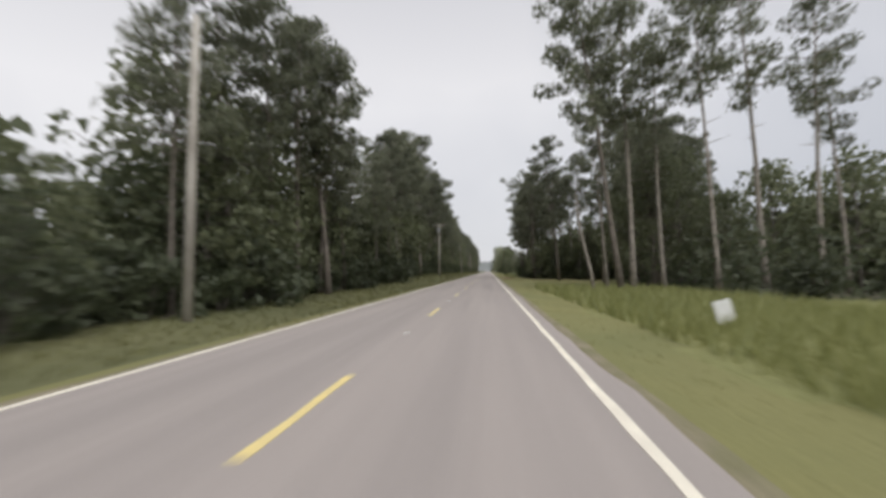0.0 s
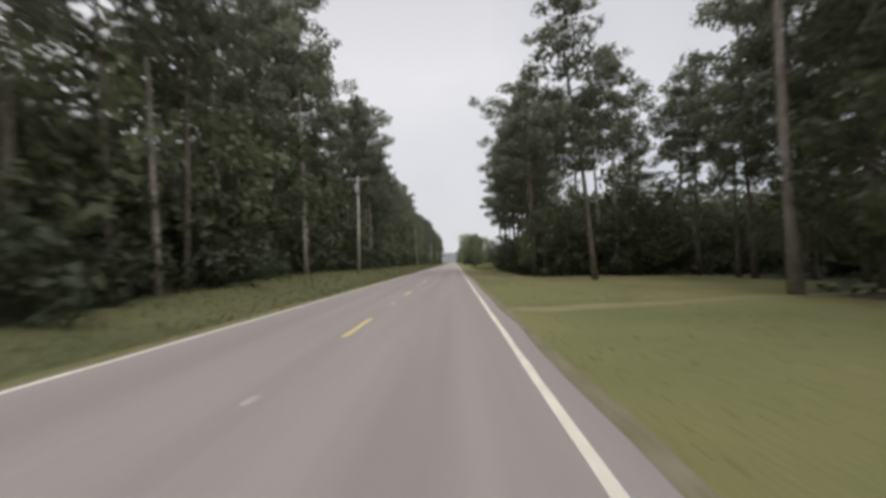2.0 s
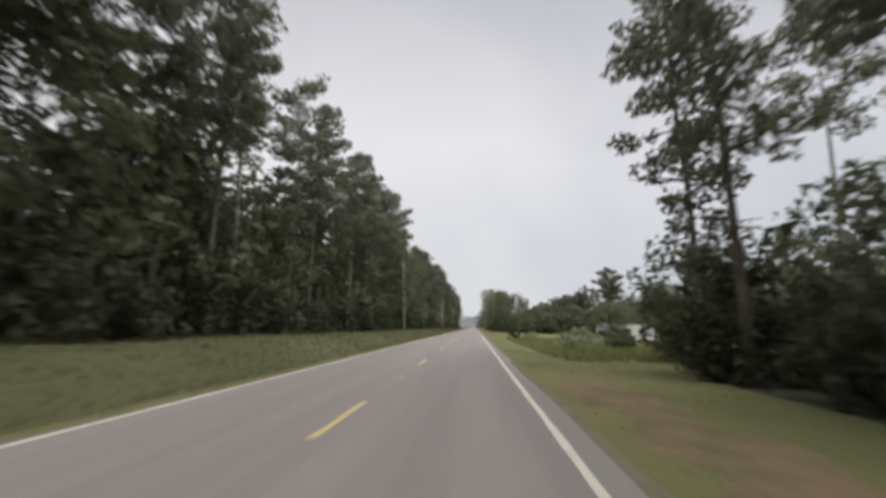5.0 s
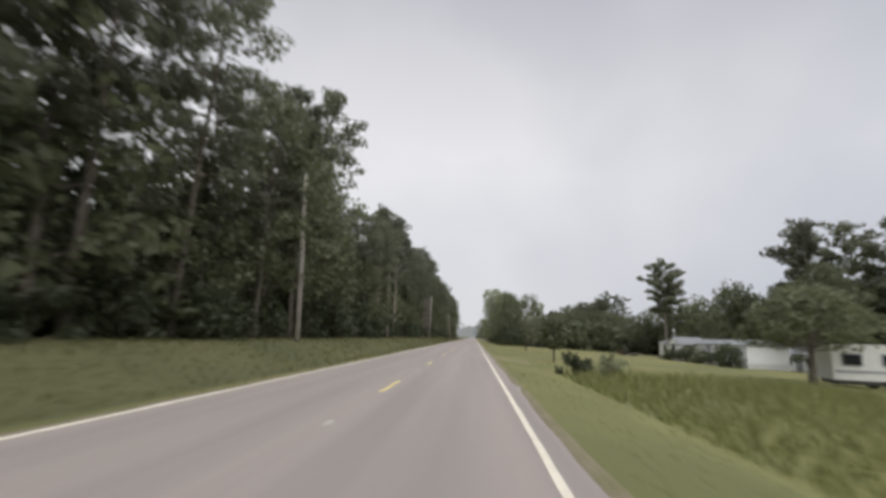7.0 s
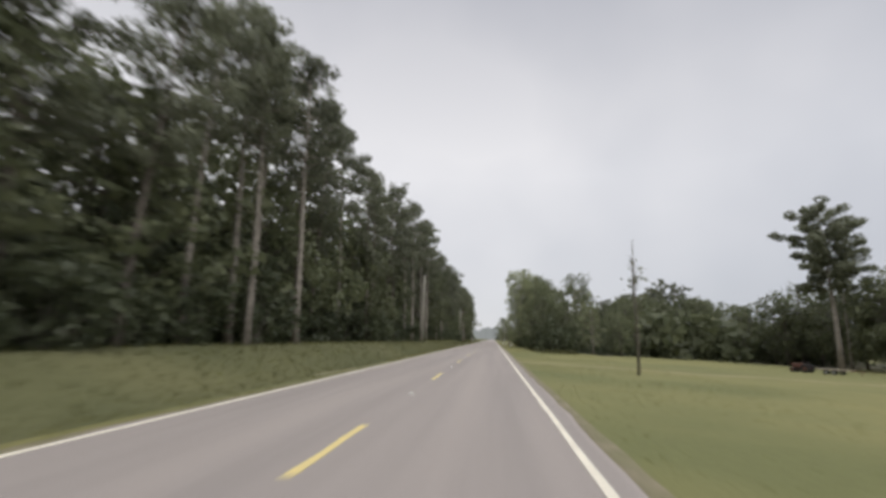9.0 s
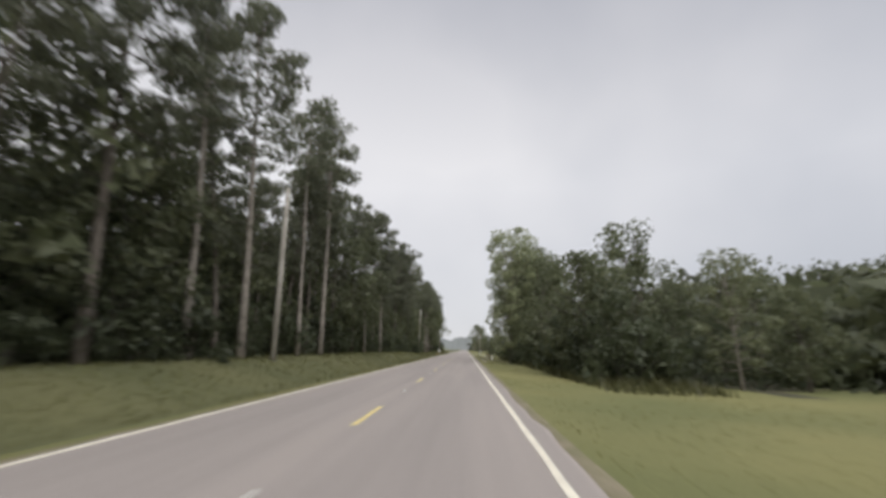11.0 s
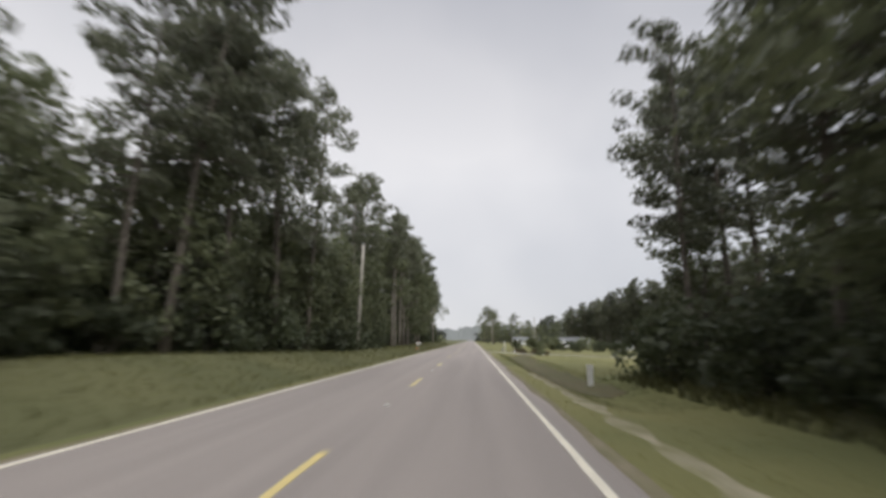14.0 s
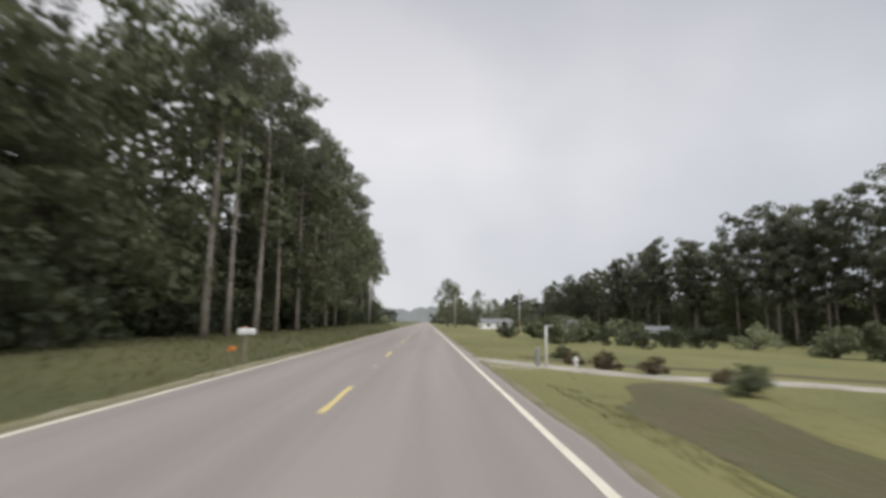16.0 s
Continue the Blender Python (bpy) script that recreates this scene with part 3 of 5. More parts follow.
PINE = ("pine_tree", "tall pine with bare grey-brown trunk and ragged dark crown", "tree")
OAK = ("broadleaf_tree", "leafy dark green broadleaf tree at the wood's edge", "tree")
BUSH = ("bush", "dense dark green bush in the undergrowth", "bush")
KINDS = {
    "pine_a": (*PINE, lambda: pine(11, 20.5, 0.50, 31, 46, 0.165, 2.8), M_BARK_SHADED, M_NEEDLE),
    "pine_b": (*PINE, lambda: pine(12, 22.0, 0.58, 29, 46, 0.165, 2.6, 0.22), M_BARK, M_NEEDLE),
    "pine_c": (*PINE, lambda: pine(13, 18.5, 0.42, 34, 45, 0.165, 2.9), M_BARK_SHADED, M_NEEDLE),
    "pine_d": (*PINE, lambda: pine(14, 20.0, 0.36, 37, 43, 0.165, 2.8, 0.18), M_BARK_SHADED, M_NEEDLE),
    "pine_e": (*PINE, lambda: pine(15, 21.0, 0.64, 23, 46, 0.165, 2.6, 0.17), M_BARK, M_NEEDLE),
    "pine_thin": ("pine_tree", "slender pine with pale bare trunk and small thin crown", "tree", lambda: pine(41, 21.0, 0.60, 17, 38, 0.16, 2.0, 0.2, 1.3), M_BARK, M_NEEDLE),
    "pine_wide": ("pine_tree", "old pine with long ragged limbs reaching over the verge", "tree", lambda: pine(42, 22.0, 0.30, 24, 40, 0.165, 5.0, 0.24, 1.5), M_BARK_SHADED, M_NEEDLE),
    "pine_broad": ("pine_tree", "broad old pine with rounded crown on the lawn", "tree", lambda: pine(20, 22.5, 0.46, 46, 36, 0.26, 4.7, 0.34, 2.1), M_BARK, M_NEEDLE),
    "pine_mid": (*PINE, lambda: pine(18, 18.5, 0.28, 34, 26, 0.25, 3.3, 0.2, 2.0), M_BARK, M_NEEDLE),
    "pine_mid_b": (*PINE, lambda: pine(19, 20.0, 0.38, 32, 26, 0.25, 3.0, 0.2, 2.0), M_BARK, M_NEEDLE),
    "pine_back": (*PINE, lambda: pine(16, 19.5, 0.40, 18, 9, 0.36, 3.4), M_BARK, M_NEEDLE),
    "pine_back_b": (*PINE, lambda: pine(17, 21.0, 0.50, 16, 9, 0.36, 3.2), M_BARK, M_NEEDLE),
    "oak_a": (*OAK, lambda: broadleaf(21, 13.5, 8.0, 0.18, 38, 92, 0.18), M_BARK_DARK, M_LEAF),
    "oak_b": (*OAK, lambda: broadleaf(22, 11.0, 7.0, 0.12, 36, 86, 0.175), M_BARK_DARK, M_LEAF),
    "oak_c": (*OAK, lambda: broadleaf(23, 15.5, 8.5, 0.22, 42, 96, 0.18), M_BARK_DARK, M_LEAF),
    "oak_d": (*OAK, lambda: broadleaf(24, 8.5, 6.0, 0.06, 34, 92, 0.15, 0.13), M_BARK_DARK, M_LEAF),
    "oak_mid": (*OAK, lambda: broadleaf(29, 12.0, 7.5, 0.14, 34, 40, 0.27), M_BARK_DARK, M_LEAF),
    "oak_mid_b": (*OAK, lambda: broadleaf(30, 10.0, 7.0, 0.10, 30, 46, 0.26), M_BARK_DARK, M_LEAF),
    "oak_back": (*OAK, lambda: broadleaf(25, 12.5, 8.5, 0.10, 26, 36, 0.31), M_BARK_DARK, M_LEAF),
    "poplar": ("poplar_tree", "tall pale green poplar with upswept crown", "tree", lambda: broadleaf(26, 18.8, 6.4, 0.10, 110, 130, 0.145, 0.24, 0.9, 0.47), M_BARK, M_LEAF_PALE),
    "pale_tree": ("broadleaf_tree", "thin pale green young tree", "tree", lambda: broadleaf(27, 12.0, 6.0, 0.15, 26, 70, 0.19, 0.14), M_BARK, M_LEAF_PALE),
    "yard_oak": ("broadleaf_tree", "squat spreading dark oak with thick trunk beside the trailer", "tree", lambda: broadleaf(36, 5.6, 6.6, 0.46, 40, 100, 0.15, 0.26), M_BARK_DARK, M_LEAF),
    "lawn_tree": ("lawn_tree", "small round-headed tree with short trunk on the lawn", "tree", lambda: broadleaf(28, 3.9, 2.7, 0.32, 26, 80, 0.11, 0.09), M_BARK_DARK, M_LEAF),
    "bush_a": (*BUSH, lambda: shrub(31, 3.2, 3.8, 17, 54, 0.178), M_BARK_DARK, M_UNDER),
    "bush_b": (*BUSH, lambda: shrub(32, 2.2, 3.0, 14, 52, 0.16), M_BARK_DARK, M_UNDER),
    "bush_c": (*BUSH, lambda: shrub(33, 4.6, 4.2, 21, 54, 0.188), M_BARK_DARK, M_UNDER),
    "shrub": ("shrub", "low rounded green shrub in the grass", "shrub", lambda: shrub(34, 1.0, 1.5, 12, 60, 0.085), M_BARK_DARK, M_LEAF),
    "dry_shrub": ("shrub", "low ragged browned shrub beside the driveway", "shrub", lambda: shrub(37, 0.75, 1.3, 11, 46, 0.08), M_BARK_DARK, M_LEAF_DRY),
    "weed": ("shrub", "tall pale green weeds beside the verge", "shrub", lambda: shrub(35, 1.3, 2.0, 14, 50, 0.09), M_BARK_DARK, M_LEAF_PALE),
}

rng = np.random.default_rng(77)
# height of the left wood's skyline over the road, stretch by stretch
SKYLINE = ((-30, 6), (16, 6), (18.5, 20), (35, 21), (38, 15), (47, 15), (56, 17), (70, 22.5), (88, 25), (112, 23.5), (122, 21), (150, 19.5), (158, 18), (170, 17.5), (174, 15), (180, 19.5), (188, 19), (191, 14.5), (206, 15.5),
           (214, 18.5), (221, 21), (258, 20), (262, 15), (275, 15), (277, 19.5), (290, 20), (292.5, 17), (295, 10), (302.5, 9.5), (304, 19.5), (308.5, 19.5), (310, 11.5), (319, 11.5), (322, 19.5),
           (337, 20.5), (339, 12), (348, 11.5), (349.5, 16.5), (354, 16.5), (355.5, 11), (363.5, 12.8), (370, 14), (372, 19.8), (378, 19.3), (392, 19), (400, 21.2), (411, 21), (430, 19.5), (470, 19))
LINE_Y, LINE_Z = [a for a, _ in SKYLINE], [b for _, b in SKYLINE]
TALL = {"pine_a": 21.0, "pine_b": 22.5, "pine_c": 19.0, "pine_d": 20.5, "pine_e": 21.5, "pine_back": 20.0, "pine_back_b": 21.5, "oak_a": 13.8, "oak_b": 11.3, "oak_c": 15.8, "oak_d": 8.7, "oak_back": 12.8}


def wood_height(y):
    """How tall the left wood's trees stand over their own ground."""
    return float(np.interp(y, LINE_Y, LINE_Z)) - ground_at(-10, y)


def stunted(y):
    """Young pines stand where the wood dips before the tall stand."""
    return 0.64 if 348.5 < y < 355.5 else 1.0


# left wood: pines, leafy trees before and between them, back rows, bushes in front
STAND = 368.0                                 # from here on: a stand of slender pines with bare trunks
y = -26.0
while y < 462:
    e, h = float(left_edge(y)), wood_height(y)
    if h > 12.5 and not (STAND < y < 422 and rng.uniform() < 0.55):
        kind = rng.choice(["pine_b", "pine_e", "pine_e", "pine_a"] if y > STAND else ["pine_c", "pine_d", "pine_a"] if h < 16 else ["pine_a", "pine_b", "pine_c", "pine_d", "pine_d"])
        plant(kind, e - (rng.uniform(2.4, 4.6) if STAND < y < 422 else rng.uniform(0.0, 1.4)), y, rng.uniform(0, 360), h / TALL[kind] * rng.uniform(0.90, 1.03) * stunted(y))
    elif h > 8.5:
        plant("oak_b", e - rng.uniform(0.8, 2.4), y, rng.uniform(0, 360), h / TALL["oak_b"] * rng.uniform(0.9, 1.0))
    y += rng.uniform(2.8, 4.4) if y > STAND else rng.uniform(3.4, 5.4)
# pines whose bare trunks stand before the bushes
FRONT = ((-9.6, 215.9, "pine_b", 17.0), (-9.6, 221.7, "pine_b", 18.5), (-9.6, 304.7, "pine_b", 19.8), (-9.3, 276.0, "pine_b", 20.5),
         (-9.5, 271.4, "pine_e", 19.5), (-9.4, 262.6, "pine_b", 20.5), (-9.6, 294.2, "pine_e", 17.0), (-9.5, 80.6, "pine_e", 24.0), (-9.4, 110.4, "pine_e", 23.0), (-9.6, 34.0, "pine_c", 20.5),
         (-9.8, 62.0, "pine_e", 20.0), (-9.5, 374.0, "pine_b", 19.8), (-9.5, 376.9, "pine_e", 20.2), (-9.5, 381.3, "pine_b", 20.2), (-9.4, 385.2, "pine_e", 19.2), (-9.5, 391.4, "pine_b", 19.2), (-9.6, 397.0, "pine_e", 19.6),
         (-9.5, 402.8, "pine_b", 21.5), (-9.6, 409.0, "pine_e", 21.0), (-9.4, 417.5, "pine_b", 19.5))
SET_BACK = ((-12.8, 197.8, "pine_b", 26.5), (-12.8, 362.5, "pine_c", 21.0), (-10.7, 335.5, "pine_d", 20.6), (-10.6, 329.0, "pine_c", 19.8), (-10.3, 340.6, "pine_d", 20.8), (-11.0, 358.0, "pine_e", 19.0), (-10.6, 183.0, "pine_d", 19.0),
            (-11.2, 158.5, "pine_d", 20.0), (-11.4, 165.0, "pine_a", 19.5), (-11.2, 170.5, "pine_c", 18.5), (-10.8, 324.5, "pine_c", 19.8))
FRONT_Y = np.array([row[1] for row in FRONT])


def behind_front(y):
    """How much deeper undergrowth stands where it would hide a front trunk."""
    return 1.4 if np.any((FRONT_Y - y > -1.0) & (FRONT_Y - y < 3.2)) else 0.0


def fill_share(y):
    """How far up the wood is closed by leafy trees behind the pines."""
    return float(np.interp(y, (103, 106, 114, 119, 128, 165, 172, 192, 200, 255, 262, 318, 326, 340, 345, 362, 370), (0.64, 0.40, 0.42, 0.60, 0.80, 0.78, 0.60, 0.60, 0.72, 0.72, 0.62, 0.62, 0.56, 0.56, 0.64, 0.60, 0.50)))


for px, py, kind, tall in FRONT + SET_BACK:
    plant(kind, px, py, py * 17, tall / TALL[kind])
y = -24.0
while y < 465:
    e, h = float(left_edge(y)), wood_height(y)
    if y < STAND or rng.uniform() < 0.4:
        kind = rng.choice(["oak_d"] if h < 12 else ["oak_a", "oak_b", "oak_b", "oak_d"])
        plant(kind, e - rng.uniform(1.3, 2.9) - behind_front(y), y, rng.uniform(0, 360), min(rng.uniform(0.72, 0.98), h * (0.95 if fill_share(y) > 0.58 else fill_share(y)) / TALL[kind]))
    y += rng.uniform(4.4, 7.2)
y = -24.0
while y < 470:
    e, h = float(left_edge(y)), min(wood_height(y - 3), wood_height(y), wood_height(y + 3))
    if h > 13 and rng.uniform() < 0.35:
        kind = rng.choice(["pine_back", "pine_back_b"])
        plant(kind, e - rng.uniform(4.0, 7.0), y, rng.uniform(0, 360), h / TALL[kind] * rng.uniform(0.88, 1.0) * stunted(y))
    plant("oak_back", e - rng.uniform(5.5, 9), y + 2, rng.uniform(0, 360), min(rng.uniform(0.65, 0.9), h * fill_share(y) / TALL["oak_back"]))
    y += rng.uniform(5.0, 7.6)
y = 22.0
while y < 466:
    e, h = float(left_edge(y)), min(wood_height(y - 3), wood_height(y), wood_height(y + 3))
    if h > 13:
        plant("oak_back", e - rng.uniform(2.4, 4.4), y, rng.uniform(0, 360), min(rng.uniform(0.9, 1.15), h * fill_share(y) / TALL["oak_back"]))
    y += rng.uniform(4.2, 6.2)
for px, py, kind, s in ((-12.5, 294.5, "oak_c", 0.58), (-12.2, 298.0, "oak_c", 0.62), (-12.8, 301.5, "oak_a", 0.7), (-12.6, 307.5, "oak_a", 0.82), (-13.2, 311.5, "oak_c", 0.74), (-11.8, 76.5, "oak_a", 0.9), (-12.2, 81.5, "oak_c", 0.85), (-14.0, 296.5, "oak_a", 0.72), (-12.6, 327.0, "oak_c", 0.72), (-13.2, 332.0, "oak_a", 0.78), (-12.8, 337.0, "oak_c", 0.64), (-13.4, 342.0, "oak_a", 0.85), (-11.8, 344.2, "oak_c", 0.70), (-11.4, 347.4, "oak_a", 0.80), (-11.6, 350.6, "oak_a", 0.74), (-12.4, 339.5, "oak_b", 0.8), (-10.8, 364.8, "oak_a", 0.68), (-11.8, 360.0, "oak_c", 0.6), (-10.8, 290.8, "oak_c", 0.95), (-11.0, 285.0, "oak_a", 1.0), (-10.6, 177.5, "oak_c", 0.95), (-11.2, 184.5, "oak_c", 1.0), (-10.9, 190.0, "oak_a", 0.98)):
    plant(kind, px, py, py * 31, s)
y = -20.0
while y < 465:
    e = float(left_edge(y))
    plant(rng.choice(["bush_a", "bush_b", "bush_c", "bush_a"]), e + rng.uniform(-0.9, 0.4) - behind_front(y), y, rng.uniform(0, 360), rng.uniform(0.75, 1.15), 0.15)
    y += rng.uniform(2.6, 4.2)

# right side: thin pines by the clearing
for px, py, kind, s, tilt in [(11.6, 36.3, "pine_a", 1.15, -5.5), (13.0, 38.1, "pine_b", 1.02, 0.5), (11.1, 38.3, "pine_thin", 0.55, -2), (15.4, 38.6, "pine_thin", 0.9, -3),
                              (17.4, 34.1, "pine_e", 1.02, -0.5), (21.8, 36.6, "pine_thin", 1.08, -3), (24.6, 35.0, "pine_thin", 1.0, -2), (29.0, 39.0, "pine_thin", 0.9, 0),
                              (13.6, 81.8, "pine_d", 1.20, -4), (27.8, 97.0, "pine_a", 1.0, 0), (19.0, 92.5, "pine_b", 1.08, 0), (22.5, 99.0, "pine_c", 1.0, 0),
                              (17.6, 46.5, "pine_c", 0.82, -3), (19.4, 51.5, "pine_d", 0.8, -3), (18.4, 56.5, "pine_a", 0.9, -2), (20.6, 61.5, "pine_c", 1.02, -2), (23.5, 67, "pine_d", 1.0, 0),
                              (16.8, 63.5, "pine_b", 1.15, -2), (22.0, 71, "pine_c", 1.2, -2), (25.5, 76, "pine_a", 1.2, 0), (26.5, 82, "pine_d", 1.2, 0), (21.5, 58, "pine_c", 0.95, -2), (24.5, 63, "pine_d", 1.12, 0), (28.5, 70, "pine_a", 1.15, 0), (33.0, 78, "pine_c", 1.2, 0),
                              (10.4, 96.0, "pine_wide", 1.0, 0), (11.6, 113.0, "pine_wide", 0.95, 0), (12.6, 108.5, "pine_c", 1.1, 0), (15.5, 104.0, "pine_e", 1.05, 0), (14.8, 112.5, "pine_d", 0.95, 0), (28.5, 74, "pine_c", 1.05, 0), (30.5, 82, "pine_d", 1.0, 0), (26.0, 90, "pine_a", 1.02, 0)]:
    plant(kind, px, py, px * 37, s, 0.0, tilt)
for px, py, kind, s in [(17.0, 46, "oak_a", 0.9), (21, 50, "oak_c", 0.9), (18.3, 56, "oak_b", 1.0), (24, 58, "pine_c", 0.95), (20, 61, "oak_a", 0.95), (28, 64, "oak_c", 0.95),
                        (31, 72, "pine_a", 1.0), (29, 79, "oak_a", 1.0), (34, 84, "oak_c", 1.0), (27.5, 86, "pine_c", 1.0), (36, 60, "oak_back", 1.1), (30, 50, "oak_back", 1.0),
                        (38, 76, "oak_back", 1.1), (23, 44, "oak_d", 1.0), (34, 45, "oak_back", 1.0), (40, 52, "oak_back", 1.0), (45, 66, "oak_back", 1.2), (42, 90, "oak_back", 1.2),
                        (20, 29, "bush_a", 0.8), (26, 30, "bush_c", 0.8), (34, 32, "bush_c", 1.0), (42, 35, "oak_d", 1.0), (50, 40, "oak_back", 1.0), (24.5, 103.0, "oak_mid", 0.92), (30.0, 101.0, "oak_mid", 1.0), (19.0, 118.0, "oak_c", 1.0)]:
    plant(kind, px, py, px * 53 + py, s)
for i in range(16):
    px = 11.5 + i * 1.75
    py = 91.5 + 0.12 * (px - 11.5) + rng.normal(0, 0.6)
    plant(["oak_d", "bush_c", "oak_d", "bush_a"][i % 4], px, py, rng.uniform(0, 360), rng.uniform(0.75, 0.95), 0.1)
    if i % 3 == 0:
        plant("pine_thin", px + rng.normal(0, 0.6), py + rng.uniform(3, 7), rng.uniform(0, 360), rng.uniform(0.95, 1.1))
    plant("oak_mid", px + rng.normal(0, 0.6), py + rng.uniform(3, 7), rng.uniform(0, 360), rng.uniform(0.65, 0.85))
    plant("oak_back", px + 6 + rng.normal(0, 2), py + rng.uniform(11, 22), rng.uniform(0, 360), rng.uniform(0.55, 0.7))
y = 92.5
while y < 134:
    e = 9.4 + 3.5 * float(smooth_step(122, 134, y))
    plant(rng.choice(["pine_a", "pine_c", "pine_d"]), e + rng.uniform(0.4, 1.8), y, rng.uniform(0, 360), rng.uniform(0.95, 1.12))
    if rng.uniform() < 0.5:
        plant(rng.choice(["pine_e", "pine_b"]), e + rng.uniform(5.5, 9.0), y + 1.5, rng.uniform(0, 360), rng.uniform(0.85, 1.05))
    for k in (1.0, 3.4):
        plant(rng.choice(["bush_a", "bush_c", "oak_d"]), e + rng.uniform(0.7, 1.8), y + k, rng.uniform(0, 360), rng.uniform(0.7, 0.9), 0.15)
    plant(rng.choice(["bush_c", "oak_d"]), e + rng.uniform(4, 6.5), y + 2.4, rng.uniform(0, 360), rng.uniform(0.7, 0.9), 0.15)
    plant("oak_back", e + rng.uniform(11, 16), y, rng.uniform(0, 360), rng.uniform(0.75, 0.95))
    plant("oak_back", e + rng.uniform(5, 9), y + 3, rng.uniform(0, 360), rng.uniform(0.5, 0.68))
    y += rng.uniform(6.0, 8.2)

# field with a few shrubs, weeds and trees
for px, py, kind, s in [(8.7, 189.3, "lawn_tree", 0.88), (7.7, 176.3, "bush_b", 0.55), (10.6, 180.0, "weed", 0.8), (9.4, 176.5, "weed", 0.7), (9.5, 147, "weed", 1.1), (11.5, 150, "weed", 1.3), (13.5, 146, "shrub", 1.5), (10.3, 143, "weed", 0.9),
                        (15, 152, "shrub", 1.8), (30.8, 206.6, "bush_a", 0.85), (31.0, 209.2, "bush_b", 0.8), (31.2, 218.4, "bush_b", 0.85), (31.8, 226.0, "shrub", 1.7), (31.6, 215.6, "shrub", 1.8), (30.9, 223.6, "shrub", 1.3)]:
    plant(kind, px, py, px * 41, s)
for px, py, kind, s in [(43.3, 256.8, "pine_broad", 0.9), (45.2, 258.0, "pine_e", 0.82), (22.3, 180.2, "yard_oak", 1.0)]:
    plant(kind, px, py, px * 41, s)

# trees behind the homes and across the lawn
for i in range(58):
    k = i / 57
    px, py = 74 - 46 * k + rng.normal(0, 2.0), 205 + 95 * k + rng.normal(0, 3)
    plant(rng.choice(["oak_mid", "oak_mid_b", "oak_mid", "pine_mid" if k < 0.4 else "oak_mid_b"]), px, py, rng.uniform(0, 360), rng.uniform(0.85, 1.0) * (1.22 if k < 0.25 else 1.33 if k < 0.45 else 0.95))
for i in range(22):
    plant(rng.choice(["oak_back", "pine_back", "oak_mid"]), 62 + rng.uniform(0, 24), 168 + i * 3.4 + rng.normal(0, 2), rng.uniform(0, 360), rng.uniform(1.1, 1.35))
plant("oak_b", 39.0, 203.0, 40, 1.05)
for px, py, s in ((46, 247, 1.02), (50, 244, 1.08), (54, 243, 1.05), (58, 240, 1.12), (62, 238, 1.1), (43.5, 236, 0.75)):
    plant("oak_mid", px, py, px * 47, s)

# right wood from the lawn to the field
for px, py, kind, s in [(16.0, 263.5, "pale_tree", 0.6), (21.0, 306.0, "poplar", 0.74), (17.2, 283.1, "oak_c", 0.9), (24.0, 276, "oak_mid", 0.8), (10.4, 272.2, "oak_d", 1.02), (12.6, 274.5, "oak_b", 0.84), (13.6, 288.0, "oak_b", 0.62), (11.6, 297.5, "oak_c", 0.85), (12.4, 303.5, "oak_a", 1.05), (13.0, 269.0, "oak_d", 0.9), (10.5, 285.5, "oak_d", 0.80), (7.5, 297.0, "poplar", 0.86), (11.3, 299.2, "oak_b", 0.98),
                        (13.0, 305, "pale_tree", 1.0), (10.8, 293, "oak_d", 0.85), (11.4, 326.5, "pine_d", 0.80), (14.2, 328.5, "pine_c", 0.9), (13.4, 331.5, "pine_d", 0.85), (11.7, 318.5, "pine_c", 0.84), (14.0, 321.5, "pine_d", 0.8),
                        (11.2, 311, "oak_c", 1.1), (8.7, 293.6, "bush_c", 0.62), (8.5, 295.6, "bush_a", 0.7), (9.2, 299.2, "bush_c", 0.7), (12.6, 307.0, "oak_c", 1.05), (14.6, 312.5, "oak_a", 1.2), (12.8, 316.0, "oak_c", 0.98), (16.5, 318.0, "oak_a", 1.1), (17.0, 331, "pine_c", 0.95), (17.5, 326, "oak_d", 1.0)]:
    plant(kind, px, py, px * 61 + py, s)
y = 264.0
while y < 330.5:
    plant(rng.choice(["bush_a", "bush_b", "bush_c"]), 9.7 + rng.uniform(0, 0.9), y, rng.uniform(0, 360), rng.uniform(0.8, 1.1), 0.15)
    plant(rng.choice(["oak_d", "bush_c", "oak_d"]), 12 + rng.uniform(0, 2.5), y + 1.5, rng.uniform(0, 360), rng.uniform(0.65, 0.8) if y < 297 else rng.uniform(0.8, 1.0), 0.1)
    plant(rng.choice(["oak_back", "oak_b"]), 16.5 + rng.uniform(0, 4), y + 0.5, rng.uniform(0, 360), rng.uniform(0.45, 0.58))
    y += rng.uniform(3.2, 4.8)

